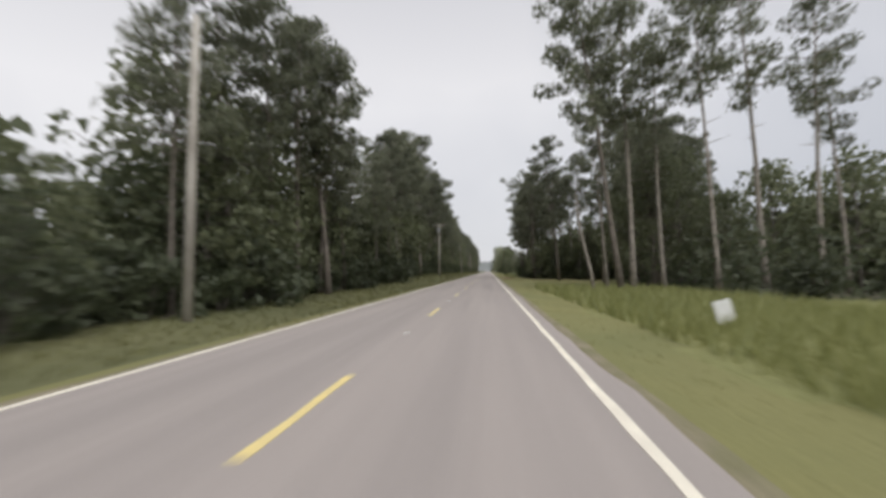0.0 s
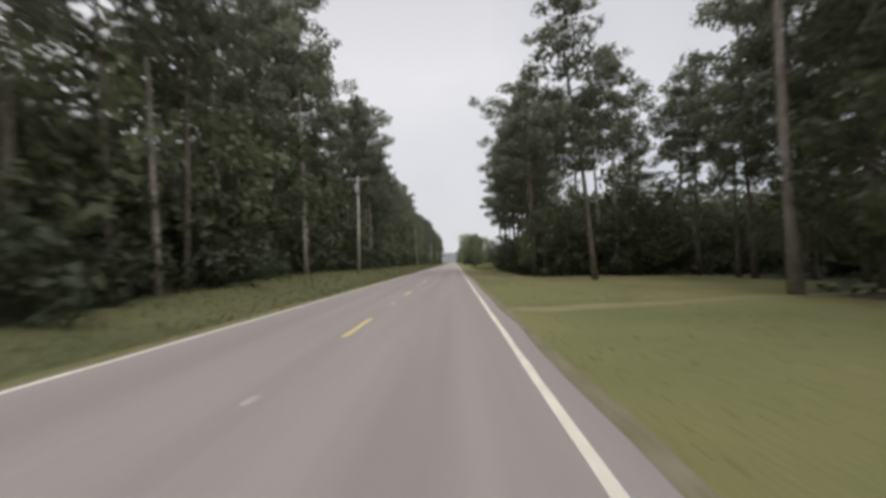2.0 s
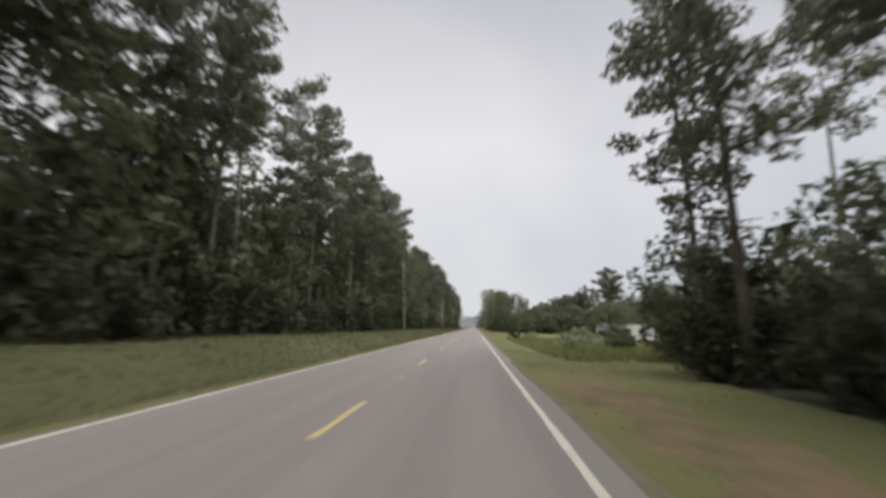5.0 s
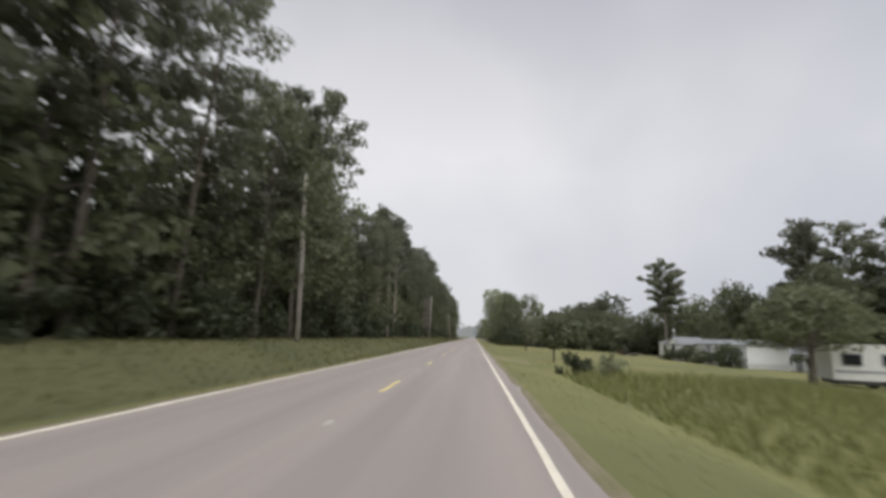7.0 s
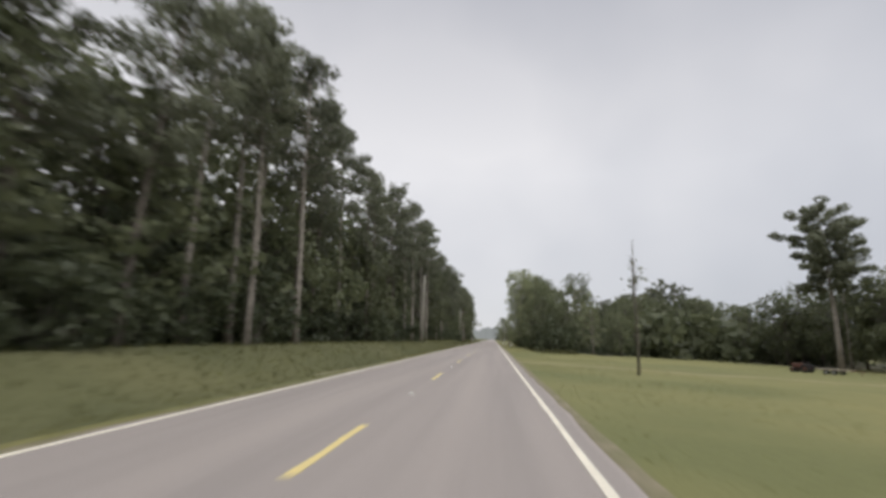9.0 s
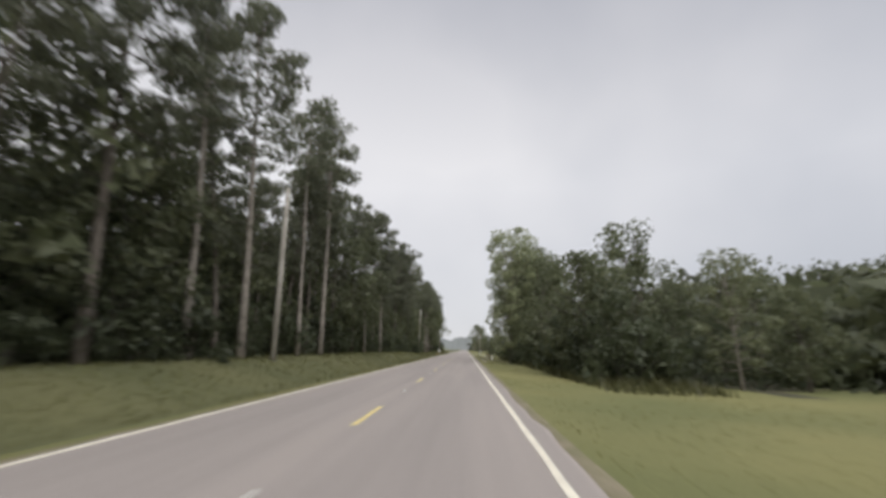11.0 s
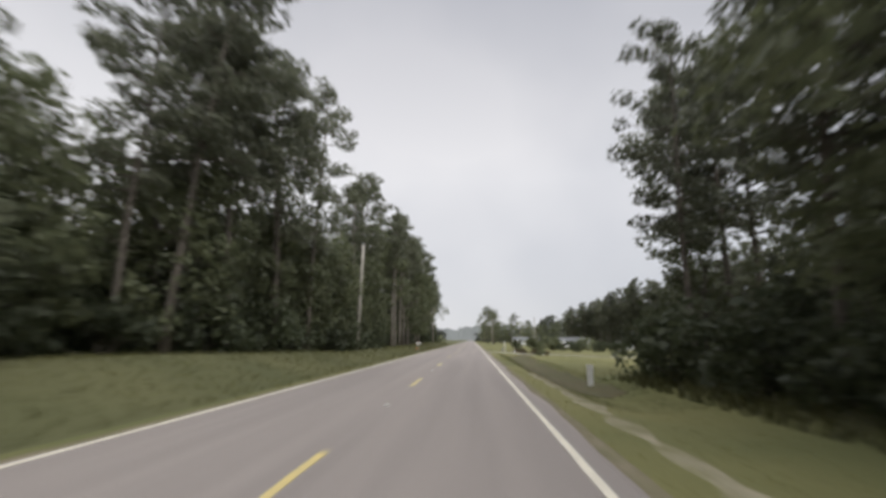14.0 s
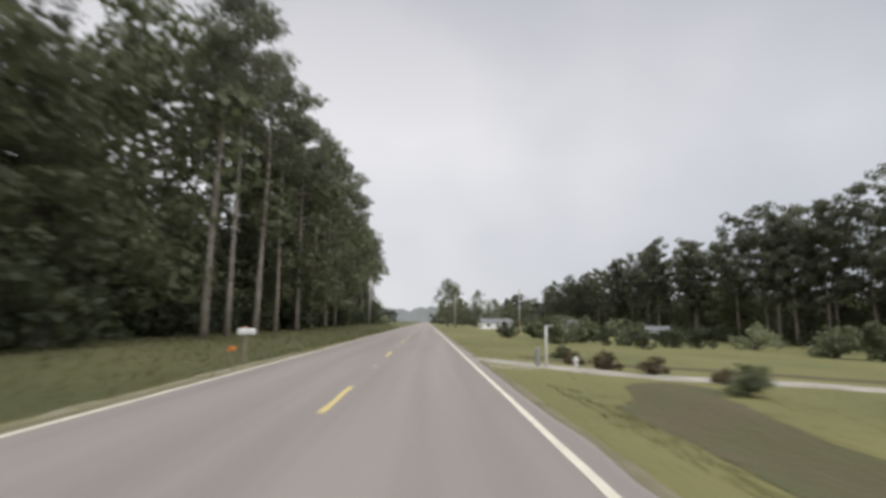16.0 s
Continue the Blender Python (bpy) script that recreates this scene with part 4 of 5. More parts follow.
# field at the end: tree line at its far side, shrubs by the drive
for i in range(46):
    k = i / 45
    px, py = 62 - 22 * k + rng.normal(0, 1.5), 372 + 128 * k + rng.normal(0, 1.5)
    plant(rng.choice(["pine_mid", "pine_mid_b", "oak_mid", "pine_mid"]), px, py, rng.uniform(0, 360), rng.uniform(0.93, 1.08) * (1.16 - 0.46 * k))
    plant(rng.choice(["oak_back", "pine_back"]), px + rng.uniform(4, 9), py + rng.uniform(-1, 2), rng.uniform(0, 360), rng.uniform(0.9, 1.05) * (1.12 - 0.46 * k))
    plant(rng.choice(["oak_mid_b", "oak_back"]), px + rng.uniform(1, 3), py + 1.4, rng.uniform(0, 360), rng.uniform(0.5, 0.7), 0.3)
    if i % 2:
        plant(rng.choice(["bush_a", "bush_c", "weed"]), px - rng.uniform(2, 4), py, rng.uniform(0, 360), rng.uniform(0.6, 0.9), 0.1)
for px, py, kind, s in [(9.6, 361.3, "shrub", 0.78), (8.3, 367.3, "dry_shrub", 0.85), (9.6, 366.3, "dry_shrub", 0.8), (7.6, 369.0, "dry_shrub", 0.7), (7.9, 372.0, "shrub", 0.6), (10.8, 364.2, "dry_shrub", 0.6), (17.5, 392.5, "bush_b", 0.55), (21.5, 396.5, "shrub", 2.2), (14.8, 401, "bush_b", 0.6), (11, 405, "shrub", 1.8), (27.5, 402, "bush_b", 0.75), (13, 392, "shrub", 2.4), (17, 398, "shrub", 2.6),
                        (22, 405, "bush_b", 0.9), (26, 410, "weed", 2.0), (15, 410, "shrub", 2.0), (31, 402, "bush_b", 0.9),
                        # far row: its two pale trees imitate distance haze by lighter leaf colour
                        (19, 530, "oak_mid", 0.8), (25, 538, "pale_tree", 0.9), (13, 536, "oak_mid_b", 0.85), (28, 528, "oak_mid", 0.75), (33, 535, "oak_mid_b", 0.9), (40, 530, "oak_mid", 0.9), (7, 528, "pale_tree", 0.8),
                        (19, 388, "bush_b", 0.7), (24, 393, "bush_a", 0.62), (28, 396, "bush_b", 0.9), (35, 398, "weed", 2.0), (8, 500, "oak_c", 0.95), (11, 512, "oak_a", 1.05), (16, 545, "oak_b", 1.0), (22, 552, "pine_c", 0.8), (30, 556, "oak_a", 0.9), (36, 545, "oak_b", 0.9), (-12.2, 343, "shrub", 1.2), (-9.6, 355.5, "shrub", 0.9),
                        (33.0, 386.0, "shrub", 2.4), (36.0, 384.5, "shrub", 2.9), (38.6, 382.0, "bush_a", 0.75), (41.5, 381.0, "shrub", 2.7), (44.5, 378.5, "bush_a", 0.8), (-9, 475, "weed", 1.6), (-11, 486, "bush_b", 1.0), (-14, 500, "oak_d", 0.8)]:
    plant(kind, px, py, px * 29 + py, s)

# a leaning dead stem with one hooked branch under the pines
snag = thing("dead_stem", pose(9.62, 35.9, ground_at(9.62, 35.9)), "pale leaning dead stem with one hooked branch", "tree")
part("trunk", Shape().tube([(0, 0, -0.3), (-0.28, 0, 1.6), (-0.70, 0.05, 3.6), (-1.05, 0.1, 5.6), (-1.15, 0.1, 7.4)], [0.15, 0.12, 0.10, 0.08, 0.03], 8), M_BARK, snag, smooth=True)
part("branch", Shape().tube([(-1.05, 0.1, 5.6), (-0.7, 0.0, 6.05), (-0.25, -0.05, 6.35)], [0.05, 0.04, 0.015], 6), M_BARK, snag, smooth=True)

# a bare young tree on the lawn
r_dead = np.random.default_rng(91)
dead, twigs = Shape(), []
dead.tube([(0, 0, -0.2), (0.05, 0, 2.2), (-0.05, 0.05, 4.6), (0.02, 0, 7.4)], [0.09, 0.07, 0.05, 0.012], 7)
for i in range(26):
    h = r_dead.uniform(1.6, 6.8)
    az, long = i * 2.4, r_dead.uniform(0.4, 1.1) * (1.2 - h / 9)
    tip = np.array([math.cos(az) * long * 0.6, math.sin(az) * long * 0.6, h + long * 1.1])
    dead.tube([(0, 0, h), tip * (0.6, 0.6, 1) - (0, 0, 0.25 * long), tip], [0.022, 0.014, 0.005], 4, False)
    if h < 5.2:
        twigs.append(tip + r_dead.normal(0, 0.2, (7, 3)))
dead_tree = thing("bare_tree", pose(9.8, 220.8, ground_at(9.8, 220.8)), "nearly bare grey young tree standing on the lawn", "tree")
part("trunk", dead, M_BARK_DARK, dead_tree, smooth=True)
part("crown", sprays("foliage", leaves(r_dead, np.concatenate(twigs), 0.11), M_LEAF), None, dead_tree, "sparse small leaves")


# ---- what nobody could count: thicket, grass, far woods ----
def stuff(name, me, label, category):
    return tagged(new(name, me), label, category, kind="stuff")


for kind, (wood, crown, places) in BACK_ROWS.items():
    crowns = [crown @ m[:3, :3].T + m[:3, 3] for m in places]
    base_v, stems = np.concatenate(wood.v), Shape()
    for m in places:
        stems.add(base_v @ m[:3, :3].T + m[:3, 3], wood.f)
    needles = kind.startswith("pine")
    stuff("back_wood", sprays("back_wood", np.concatenate(crowns), M_NEEDLE if needles else M_LEAF), "crowns of the trees deep in the wood", "wood")
    stuff("back_wood", stems.mesh("back_wood", M_BARK if needles else M_BARK_DARK, True), "trunks of the trees deep in the wood", "wood")

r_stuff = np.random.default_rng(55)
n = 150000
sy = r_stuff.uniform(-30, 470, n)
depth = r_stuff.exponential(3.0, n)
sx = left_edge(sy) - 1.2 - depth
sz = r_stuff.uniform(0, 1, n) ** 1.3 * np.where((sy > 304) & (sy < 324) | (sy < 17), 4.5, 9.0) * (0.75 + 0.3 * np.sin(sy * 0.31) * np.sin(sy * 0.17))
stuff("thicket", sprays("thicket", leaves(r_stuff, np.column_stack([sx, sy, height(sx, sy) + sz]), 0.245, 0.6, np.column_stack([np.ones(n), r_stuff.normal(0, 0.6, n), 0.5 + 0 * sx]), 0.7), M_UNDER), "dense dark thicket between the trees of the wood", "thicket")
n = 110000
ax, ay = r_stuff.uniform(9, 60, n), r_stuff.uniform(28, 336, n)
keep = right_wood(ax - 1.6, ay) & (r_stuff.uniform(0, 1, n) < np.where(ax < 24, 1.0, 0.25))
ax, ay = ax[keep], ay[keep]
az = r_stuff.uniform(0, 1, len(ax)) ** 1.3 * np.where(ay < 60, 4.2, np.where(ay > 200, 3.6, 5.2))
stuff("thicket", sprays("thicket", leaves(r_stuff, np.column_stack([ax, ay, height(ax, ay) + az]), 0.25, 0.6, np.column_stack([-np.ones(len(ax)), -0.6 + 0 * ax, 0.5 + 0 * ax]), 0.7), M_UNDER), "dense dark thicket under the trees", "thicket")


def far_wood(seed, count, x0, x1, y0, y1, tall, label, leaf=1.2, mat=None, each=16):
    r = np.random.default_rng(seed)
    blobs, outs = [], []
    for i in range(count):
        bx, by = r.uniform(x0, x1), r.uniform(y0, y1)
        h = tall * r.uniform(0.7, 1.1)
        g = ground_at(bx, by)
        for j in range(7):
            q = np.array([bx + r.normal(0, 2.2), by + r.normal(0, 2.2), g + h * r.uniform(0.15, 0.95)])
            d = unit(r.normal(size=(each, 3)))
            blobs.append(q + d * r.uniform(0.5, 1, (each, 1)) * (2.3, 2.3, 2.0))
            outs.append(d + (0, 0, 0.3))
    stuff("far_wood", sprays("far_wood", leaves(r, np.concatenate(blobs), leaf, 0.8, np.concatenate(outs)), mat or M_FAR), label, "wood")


# wooded rise at the road's end, paled in its colour to look hazy
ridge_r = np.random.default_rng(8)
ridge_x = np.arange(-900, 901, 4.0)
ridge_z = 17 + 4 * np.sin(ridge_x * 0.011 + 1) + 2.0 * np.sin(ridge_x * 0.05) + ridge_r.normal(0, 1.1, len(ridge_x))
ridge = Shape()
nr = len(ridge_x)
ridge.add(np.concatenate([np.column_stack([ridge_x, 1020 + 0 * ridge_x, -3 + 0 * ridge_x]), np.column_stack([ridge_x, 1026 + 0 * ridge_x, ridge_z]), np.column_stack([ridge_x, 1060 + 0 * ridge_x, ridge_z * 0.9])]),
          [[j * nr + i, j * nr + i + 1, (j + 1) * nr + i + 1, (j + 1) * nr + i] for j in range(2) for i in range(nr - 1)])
tagged(new("backdrop", ridge.mesh("backdrop", M_HAZED_RISE)), "distant wooded rise beyond the road's end, haze painted into its pale colour", "backdrop", kind="structure")
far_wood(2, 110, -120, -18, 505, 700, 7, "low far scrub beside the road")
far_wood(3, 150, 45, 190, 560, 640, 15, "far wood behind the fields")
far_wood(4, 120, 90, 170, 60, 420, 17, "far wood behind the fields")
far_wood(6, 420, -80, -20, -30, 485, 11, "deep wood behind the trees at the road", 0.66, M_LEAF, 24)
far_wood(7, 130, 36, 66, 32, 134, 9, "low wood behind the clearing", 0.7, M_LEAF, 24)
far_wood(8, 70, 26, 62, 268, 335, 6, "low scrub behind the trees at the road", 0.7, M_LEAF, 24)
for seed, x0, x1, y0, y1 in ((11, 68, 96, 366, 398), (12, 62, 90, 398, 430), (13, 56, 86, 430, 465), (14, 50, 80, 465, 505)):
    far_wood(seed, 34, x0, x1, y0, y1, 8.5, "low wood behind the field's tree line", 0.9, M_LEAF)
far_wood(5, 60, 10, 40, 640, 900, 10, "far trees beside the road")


def blades(seed, n, x0, x1, y0, y1, low, high, wide, mat, name, label, ok=None):
    r = np.random.default_rng(seed)
    bx, by = r.uniform(x0, x1, n), r.uniform(y0, y1, n)
    if ok is not None:
        keep = ok(bx, by, r)
        bx, by = bx[keep], by[keep]
    n = len(bx)
    h, a = r.uniform(low, high, n), r.uniform(0, 6.28, n)
    base = np.column_stack([bx, by, height(bx, by) - 0.02])
    side = np.column_stack([np.cos(a), np.sin(a), 0 * a]) * wide * r.uniform(0.6, 1.4, (n, 1))
    tip = base + np.column_stack([r.normal(0, 0.35, n) * h, r.normal(0, 0.35, n) * h, h])
    q = np.stack([base - side, base + side, tip], 1)
    stuff(name, sprays(name, q, mat), label, "grass")


def patchy(x, y, r):
    return (np.sin(x * 0.9 + y * 0.21) + np.sin(y * 0.47 - x * 0.4) + r.normal(0, 0.7, len(x))) > -0.5


blades(1, 52000, -11.5, -3.75, -10, 420, 0.05, 0.15, 0.026, M_BLADE, "verge_grass", "short green verge grass", patchy)
blades(2, 56000, 3.7, 14, -5, 400, 0.03, 0.08, 0.026, M_BLADE, "verge_grass", "short green verge grass", patchy)
blades(3, 60000, -11.5, -4.6, -10, 470, 0.06, 0.22, 0.026, M_BLADE_DRY, "tall_grass", "tall unmown grass before the wood")
blades(4, 16000, 5.9, 17, -4, 43, 0.2, 0.75, 0.04, M_BLADE_RANK, "tall_grass", "tall weeds under the pines")
blades(5, 8000, 8.0, 13, 258, 327, 0.2, 0.7, 0.04, M_BLADE_DRY, "tall_grass", "tall grass before the trees")
blades(6, 11000, 4.7, 7.9, 318, 362, 0.03, 0.09, 0.02, M_BLADE_DRY, "tall_grass", "rank dark grass in the ditch")
blades(7, 17000, 6.9, 20, 132, 177, 0.2, 0.65, 0.035, M_BLADE_RANK, "tall_grass", "tall weeds at the field's edge")

# ---- utility poles ----
def utility_pole(x, y, tall, lean_x=0.0, arm=False, label="weathered grey wooden utility pole beside the wood"):
    ob = thing("utility_pole", pose(x, y, ground_at(x, y)), label, "pole", "utility poles along the road")
    top = lean_x
    part("shaft", Shape().tube([(0, 0, -0.5), (top * 0.5, 0, tall * 0.5), (top, 0, tall)], [0.17, 0.145, 0.11], 12), M_POLE, ob, smooth=True)
    if arm:
        part("crossarm", Shape().box((top, -0.16, tall - 0.35), (2.3, 0.10, 0.12), 0, 0.012), M_POLE, ob)
        for dx in (-1.0, -0.45, 0.95):
            part("insulator", Shape().tube([(top + dx, -0.16, tall - 0.30), (top + dx, -0.16, tall - 0.2), (top + dx, -0.16, tall - 0.12)], [0.035, 0.06, 0.04], 8), M_CERAMIC, ob)
        can = part("transformer", Shape().tube([(top - 0.16, -0.34, tall - 1.75), (top - 0.16, -0.34, tall - 1.70), (top - 0.16, -0.34, tall - 0.95), (top - 0.16, -0.34, tall - 0.88)], [0.2, 0.25, 0.25, 0.12], 14), M_METAL, ob, "grey metal transformer can")
        part("bushing", Shape().tube([(top - 0.16, -0.34, tall - 0.88), (top - 0.16, -0.34, tall - 0.72)], [0.05, 0.03], 8), M_CERAMIC, can)
    else:
        part("insulator", Shape().tube([(top, 0, tall), (top, 0, tall + 0.14), (top, 0, tall + 0.25)], [0.04, 0.07, 0.04], 8), M_CERAMIC, ob)
    return ob


utility_pole(-7.85, 14.9, 10.2, 0.3)
utility_pole(-7.5, 91.7, 10.0, 0.2, True, "weathered wooden utility pole with crossarm and transformer")
utility_pole(-8.1, 178.0, 10.2, -0.35)
utility_pole(-8.1, 263.6, 9.6, 0.15)
utility_pole(-8.65, 349.3, 9.8, 0.35)
utility_pole(-8.6, 436.0, 9.8)
utility_pole(8.6, 470.0, 8.5, 0, False, "weathered wooden utility pole beside the field")
utility_pole(19.0, 440.0, 8.0, 0, False, "weathered wooden utility pole beside the field")


# ---- dwellings on the field ----
def window_part(parent, x, y, z, w, h, turn):
    win = part("window", Shape().box((x, y, z), (w + 0.14, 0.06, h + 0.14), turn, 0.01), M_TRIM, parent)
    off = Vector((0, -0.035, 0))
    off.rotate(Euler((0, 0, radians(turn))))
    part("pane", Shape().box((x + off.x, y + off.y, z), (w, 0.03, h), turn), M_GLASS, win)


def mobile_home(m, long, deep, label, porch=True):
    """Its long front looks along -y of its own."""
    ob = thing("mobile_home", m, label, "house")
    wall = Shape().box((0, 0, 1.65), (long, deep, 2.1), 0, 0.02)
    part("wall", wall, M_SIDING, ob)
    for k in range(9):
        part("siding_board", Shape().box((0, -deep / 2 - 0.012, 0.72 + k * 0.225), (long - 0.1, 0.02, 0.20), 0, 0.004), M_SIDING, ob)
    part("skirting", Shape().box((0, 0, 0.25), (long - 0.1, deep - 0.1, 0.7)), M_BOX_WHITE, ob)
    roof = Shape().add([(-long / 2 - 0.2, -deep / 2 - 0.25, 2.68), (long / 2 + 0.2, -deep / 2 - 0.25, 2.68), (long / 2 + 0.2, 0, 3.35), (-long / 2 - 0.2, 0, 3.35),
                        (long / 2 + 0.2, deep / 2 + 0.25, 2.68), (-long / 2 - 0.2, deep / 2 + 0.25, 2.68)],
                       [[0, 1, 2, 3], [3, 2, 4, 5], [0, 3, 5], [1, 4, 2], [0, 5, 4, 1]])
    part("roof", roof, M_ROOF, ob)
    for k, wx in enumerate((-0.40, -0.27, 0.30, 0.42)):
        window_part(ob, long * wx, -deep / 2 - 0.05, 1.85, 0.9, 1.0, 0)
    door = part("door", Shape().box((long * 0.16, -deep / 2 - 0.05, 1.62), (0.9, 0.06, 2.0), 0, 0.01), M_TRIM, ob)
    part("handle", Shape().box((long * 0.16 + 0.35, -deep / 2 - 0.11, 1.6), (0.05, 0.06, 0.12), 0, 0.01), M_METAL, door)
    if porch:
        px, pw, pd = -long * 0.06, 3.8, 2.2
        y0, y1 = -deep / 2 - pd, -deep / 2
        part("porch_floor", Shape().box((px, (y0 + y1) / 2, 0.5), (pw, pd, 0.14), 0, 0.01), M_POST, ob)
        for sx in (-1, 1):
            part("porch_post", Shape().box((px + sx * (pw / 2 - 0.1), y0 + 0.1, 1.5), (0.12, 0.12, 2.2), 0, 0.01), M_SIDING, ob)
        part("gable", Shape().prism([(px - pw / 2, 2.55), (px + pw / 2, 2.55), (px, 3.45)], y0 - 0.1, y0), M_SIDING, ob, "white gable over the porch")
        for sx in (-1, 1):
            eave, ridge = (px + sx * (pw / 2 + 0.25), 2.47), (px, 3.50)
            part("porch_roof", Shape().prism([eave, ridge, (ridge[0], ridge[1] + 0.09), (eave[0], eave[1] + 0.09)], y0 - 0.2, y1 + 1.6), M_ROOF, ob)
    return ob


mobile_home(pose(35.3, 220.1, ground_at(33.5, 220.1) - 0.12, 0, 0, -90), 26.0, 4.6, "long white mobile home with gabled porch and grey roof")


def travel_trailer(m, label):
    ob = thing("travel_trailer", m, label, "caravan")
    side = [(-3.4, 0.55), (3.2, 0.55), (3.5, 1.0), (3.5, 1.9), (3.1, 2.55), (2.8, 2.65), (-3.1, 2.65), (-3.4, 2.45)]
    part("body", Shape().prism(side, -1.2, 1.2), M_BOX_WHITE, ob)
    part("stripe", Shape().box((0, -1.21, 1.05), (6.6, 0.02, 0.16), 0, 0.004), M_TRIM, ob)
    part("underframe", Shape().box((0, 0, 0.42), (6.4, 2.0, 0.26), 0, 0.02), M_SKIRT, ob)
    for wx, ww in ((-2.4, 0.9), (-0.4, 0.9), (2.3, 0.7)):
        window_part(ob, wx, -1.22, 1.75, ww, 0.6, 0)
    part("door", Shape().box((1.2, -1.225, 1.5), (0.65, 0.04, 1.75), 0, 0.02), M_SIDING, ob)
    for wx in (-0.45, 0.45):
        tyre = part("wheel", Shape().tube([(wx, -1.12, 0.33), (wx, -0.9, 0.33)], [0.33, 0.33], 16), M_TYRE, ob)
        part("rim", Shape().tube([(wx, -1.14, 0.33), (wx, -1.11, 0.33)], [0.17, 0.19], 12), M_METAL, tyre)
        part("wheel", Shape().tube([(wx, 0.9, 0.33), (wx, 1.12, 0.33)], [0.33, 0.33], 16), M_TYRE, ob)
    part("hitch", Shape().tube([(3.2, -0.7, 0.45), (4.4, 0, 0.45), (3.2, 0.7, 0.45)], [0.05, 0.05, 0.05], 6), M_SKIRT, ob)
    part("jack", Shape().tube([(4.3, 0, 0.02), (4.3, 0, 0.85)], [0.04, 0.04], 8), M_METAL, ob)
    part("vent", Shape().box((0.4, 0, 2.71), (0.5, 0.5, 0.14), 0, 0.03), M_SIDING, ob)
    return ob


travel_trailer(pose(27.2, 180.9, ground_at(27.2, 180.9), 0, 0, -12), "small white travel trailer with dark windows on grass")


def flat_trailer(m):
    ob = thing("utility_trailer", m, "low flatbed trailer with rusty load on the lawn", "trailer")
    part("deck", Shape().box((0.6, 0, 0.62), (3.4, 1.7, 0.10), 0, 0.01), M_POST, ob)
    part("drawbar", Shape().tube([(2.3, 0, 0.55), (3.6, 0, 0.5)], [0.05, 0.05], 6), M_RUST, ob)
    part("stand", Shape().tube([(3.4, 0, 0.0), (3.4, 0, 0.52)], [0.04, 0.04], 6), M_RUST, ob)
    for sx in (0.2, 1.0):
        for sy in (-0.95, 0.95):
            wheel = part("wheel", Shape().tube([(sx, sy - 0.1, 0.32), (sx, sy + 0.1, 0.32)], [0.32, 0.32], 14), M_TYRE, ob)
            part("rim", Shape().tube([(sx, sy - 0.11, 0.32), (sx, sy + 0.11, 0.32)], [0.15, 0.15], 10), M_METAL, wheel)
    return ob


def tractor(m):
    ob = thing("garden_tractor", m, "old dark red tractor parked on the lawn", "tractor")
    part("hood", Shape().box((-1.0, 0, 0.95), (1.3, 0.6, 0.6), 0, 0.08), M_RUST, ob)
    part("chassis", Shape().box((-0.5, 0, 0.6), (2.3, 0.4, 0.28), 0, 0.03), M_PAINT_DARK, ob)
    part("seat", Shape().box((0.25, 0, 1.1), (0.4, 0.45, 0.12), 0, 0.04).box((0.45, 0, 1.32), (0.1, 0.45, 0.4), 0, 0.04), M_PAINT_DARK, ob)
    for sx, r in ((-1.35, 0.36), (0.3, 0.58)):
        for sy in (-0.6, 0.6):
            wheel = part("wheel", Shape().tube([(sx, sy - 0.14, r), (sx, sy + 0.14, r)], [r, r], 16), M_TYRE, ob)
            part("rim", Shape().tube([(sx, sy - 0.15, r), (sx, sy + 0.15, r)], [r * 0.5, r * 0.5], 12), M_RUST, wheel)
    part("steering_wheel", Shape().tube([(-0.25, 0, 1.1), (-0.1, 0, 1.42)], [0.03, 0.03], 6).tube([(-0.1 + 0.1 * math.cos(a), 0.2 * math.sin(a), 1.42 + 0.04 * math.cos(a)) for a in np.linspace(0, 6.28, 13)], [0.015] * 13, 5, False), M_PAINT_DARK, ob)
    return ob


tractor(pose(29.4, 240.1, ground_at(29.4, 240.1), 0, 0, -60)).scale = (0.62, 0.62, 0.62)
flat_trailer(pose(30.1, 238.2, ground_at(30.1, 238.2), 0, 0, -58)).scale = (0.68, 0.68, 0.68)


def cottage(x, y, turn, long, deep, tall, label):
    ob = thing("house", pose(x, y, ground_at(x, y), 0, 0, turn), label, "house")
    part("wall", Shape().box((0, 0, tall / 2 - 0.1), (long, deep, tall + 0.2), 0, 0.02), M_SIDING, ob)
    rise = deep * 0.24
    roof = Shape().add([(-long / 2 - 0.3, -deep / 2 - 0.3, tall), (long / 2 + 0.3, -deep / 2 - 0.3, tall), (long / 2 + 0.3, 0, tall + rise), (-long / 2 - 0.3, 0, tall + rise),
                        (long / 2 + 0.3, deep / 2 + 0.3, tall), (-long / 2 - 0.3, deep / 2 + 0.3, tall)], [[0, 1, 2, 3], [3, 2, 4, 5], [0, 3, 5], [1, 4, 2], [0, 5, 4, 1]])
    part("roof", roof, M_ROOF, ob)
    for k in (-0.3, 0.3):
        window_part(ob, long * k, -deep / 2 - 0.03, tall * 0.58, 0.9, tall * 0.36, 0)
    part("door", Shape().box((0, -deep / 2 - 0.03, min(1.0, tall / 2)), (0.9, 0.06, min(1.95, tall)), 0, 0.01), M_TRIM, ob)
    return ob


cottage(22.5, 497, 8, 9.5, 5, 1.9, "low white house with pale roof behind the field")
cottage(34.0, 462, -10, 9, 5, 2.0, "low white house with pale roof behind shrubs")
cottage(39.5, 428, -20, 3.6, 3, 1.6, "small white shed with pale roof at the tree line")
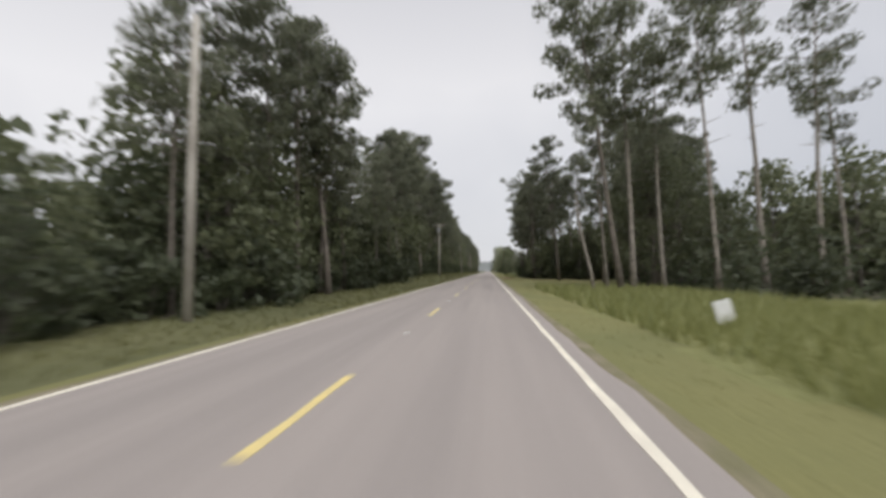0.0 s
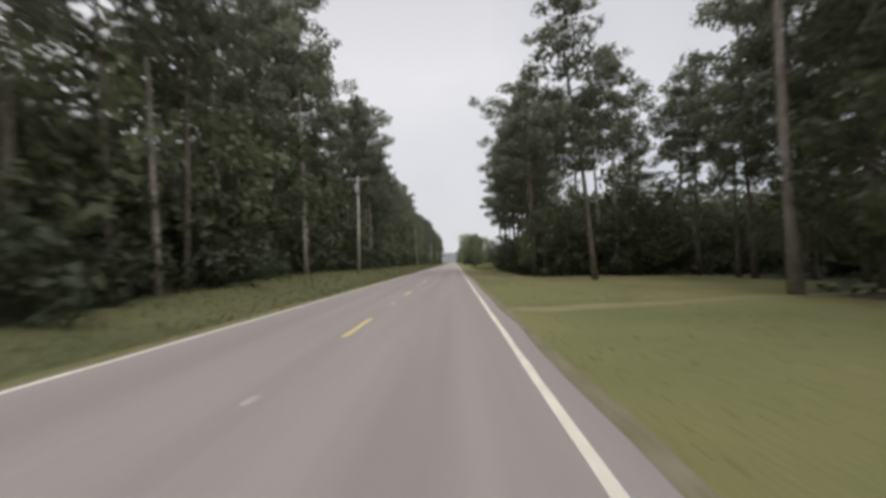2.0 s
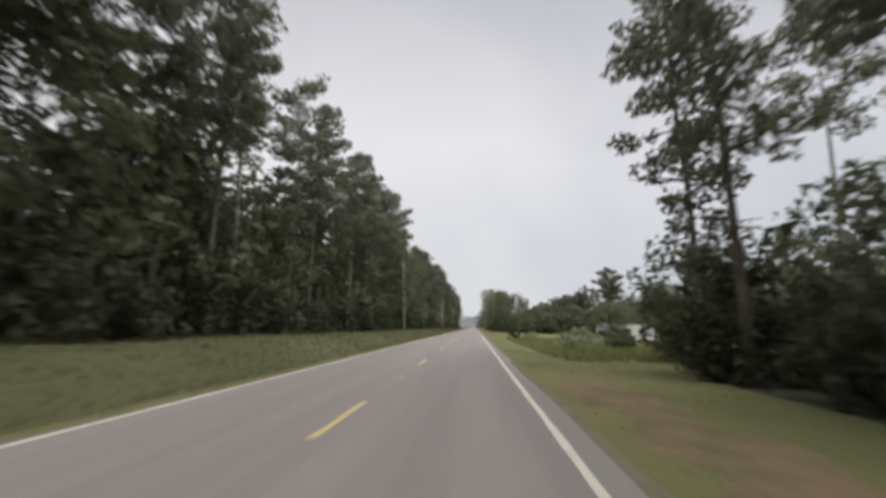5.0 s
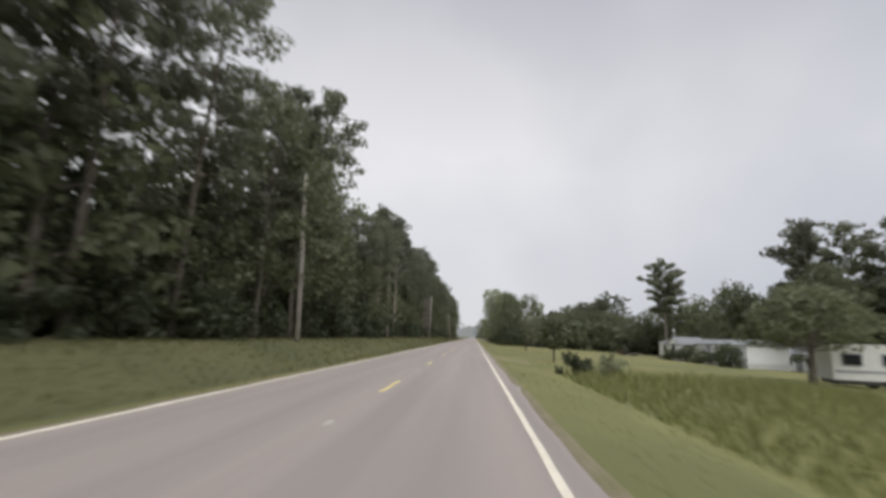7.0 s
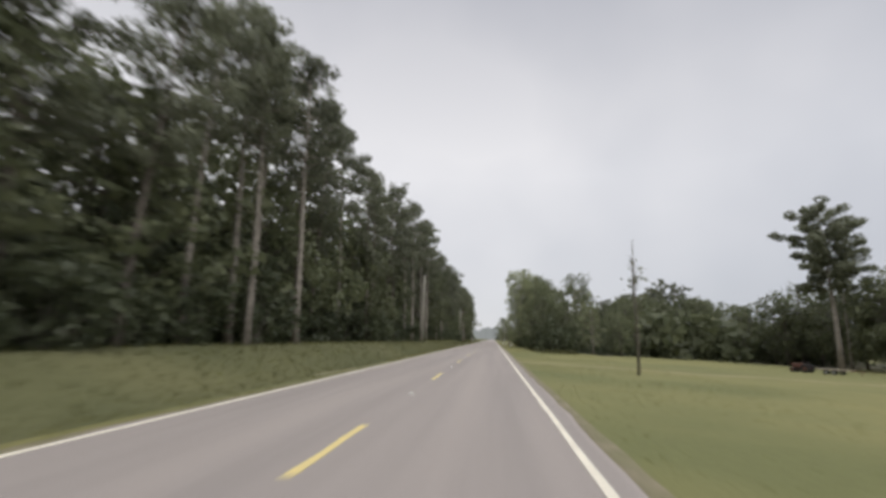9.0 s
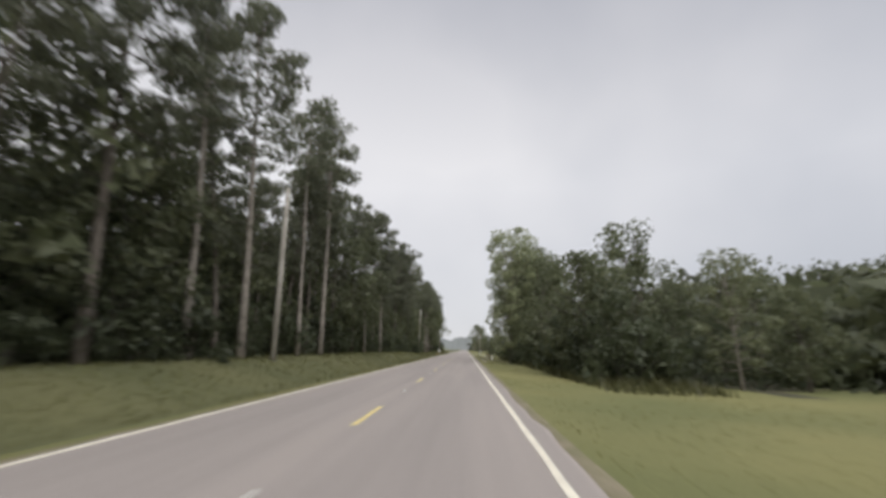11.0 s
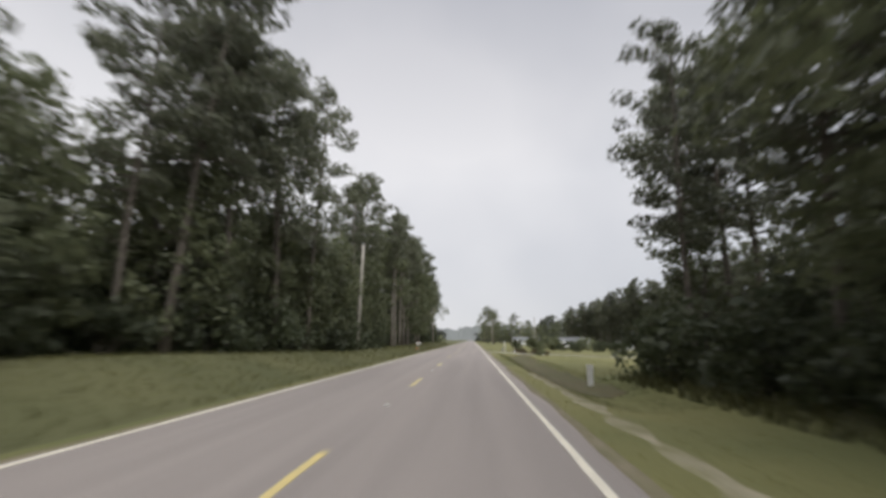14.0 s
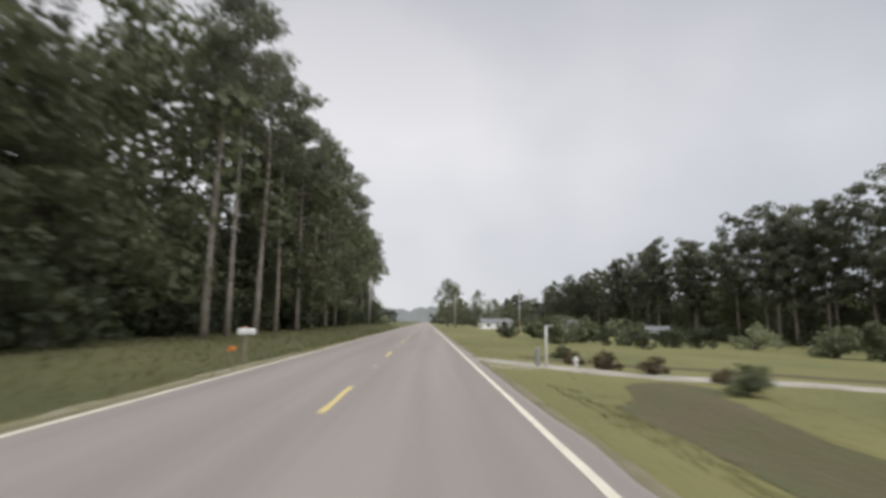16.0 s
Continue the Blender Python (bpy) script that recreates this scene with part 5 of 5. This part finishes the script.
# shed shape used in place of a white van parked behind the home
cottage(42.0, 210, -80, 5, 3.6, 2.0, "small white shed shape standing in for a parked van by the mobile home")


# ---- small things by the road ----
def mailbox(x, y, turn, label):
    ob = thing("mailbox", pose(x, y, ground_at(x, y), 0, 0, turn), label, "mailbox", "roadside mailboxes")
    part("post", Shape().box((0, 0, 0.5), (0.09, 0.09, 1.1), 0, 0.008), M_POST, ob)
    box = [(-0.085, 1.02), (0.085, 1.02), (0.085, 1.16), (0.06, 1.215), (0.0, 1.24), (-0.06, 1.215), (-0.085, 1.16)]
    body = part("box", Shape().prism([(a * 1.2, b) for a, b in box], -0.30, 0.26), M_BOX_WHITE, ob)
    part("door", Shape().prism([(a * 1.14, b) for a, b in box], -0.315, -0.301), M_SIDING, body)
    part("flag", Shape().box((0.115, 0.05, 1.22), (0.012, 0.04, 0.16)).box((0.115, 0.1, 1.28), (0.012, 0.12, 0.05)), M_ORANGE, body)
    return ob


mailbox(-4.95, 367.3, 90, "white metal mailbox on wooden post by the road")
news = thing("newspaper_box", pose(-5.1, 366.5, ground_at(-5.1, 366.5), 0, 0, 90), "orange plastic newspaper tube on short post", "newspaper box")
part("post", Shape().box((0, 0, 0.22), (0.06, 0.06, 0.56), 0, 0.005), M_POST, news)
part("tube", Shape().tube([(-0.12, 0, 0.56), (0.14, 0, 0.56)], [0.085, 0.085], 12), M_ORANGE, news)

marker = thing("marker_post", pose(6.8, 325.8, ground_at(6.8, 325.8)), "short white marker post standing in the grass", "post")
part("shaft", Shape().box((0, 0, 0.38), (0.24, 0.07, 0.95), 0, 0.015), M_BOX_WHITE, marker)
part("cap", Shape().box((0, 0, 0.87), (0.26, 0.09, 0.05), 0, 0.01), M_REFLECTOR, marker)

sign = thing("marker_sign", pose(7.9, 12.6, ground_at(7.9, 12.6), 0, -14, 0), "leaning white marker plate in tall grass", "sign")
part("plate", Shape().box((0, 0, 0.55), (0.42, 0.04, 0.55), 0, 0.01), M_BOX_WHITE, sign)
part("stake", Shape().box((0, 0.04, 0.3), (0.06, 0.04, 1.0), 0, 0.005), M_METAL, sign)

post = thing("fence_post", pose(6.0, 367.0, ground_at(6.0, 367.0)), "slim white-painted post at the driveway's mouth", "post")
part("shaft", Shape().tube([(0, 0, -0.2), (0, 0, 0.7), (0, 0, 1.5)], [0.048, 0.045, 0.042], 8), M_BOX_WHITE, post, smooth=True)
part("cap", Shape().tube([(0, 0, 1.5), (0, 0, 1.54)], [0.06, 0.03], 8), M_METAL, post)
bin_ = thing("meter_box", pose(5.75, 367.3, ground_at(5.75, 367.3)), "grey utility pedestal beside the driveway", "utility box")
part("body", Shape().box((0, 0, 0.3), (0.15, 0.15, 0.64), 0, 0.02), M_METAL, bin_)
part("cover", Shape().box((0, 0, 0.64), (0.18, 0.18, 0.05), 0, 0.02), M_TRIM, bin_)
hyd = thing("hydrant", pose(7.2, 367.4, ground_at(7.2, 367.4)), "small white hydrant in the grass", "hydrant")
part("barrel", Shape().tube([(0, 0, -0.1), (0, 0, 0.1), (0, 0, 0.28), (0, 0, 0.37), (0, 0, 0.41)], [0.08, 0.06, 0.06, 0.07, 0.02], 10), M_BOX_WHITE, hyd, smooth=True)
part("outlet", Shape().tube([(-0.11, 0, 0.27), (0.11, 0, 0.27)], [0.03, 0.03], 8), M_BOX_WHITE, hyd)

# white shape added for a bright glint over the home's roof; lamp assumed
lamp = thing("yard_light", pose(34.2, 229.8, ground_at(34.2, 229.8)), "slim white pole and head standing in for a glint above the roof", "lamp")
part("pole", Shape().tube([(0, 0, -0.2), (0, 0, 4.4)], [0.06, 0.045], 8), M_BOX_WHITE, lamp)
part("head", Shape().tube([(0, 0, 4.35), (0, 0, 4.5), (0, 0, 4.75), (0, 0, 4.85)], [0.08, 0.16, 0.13, 0.04], 10), M_BOX_WHITE, lamp)
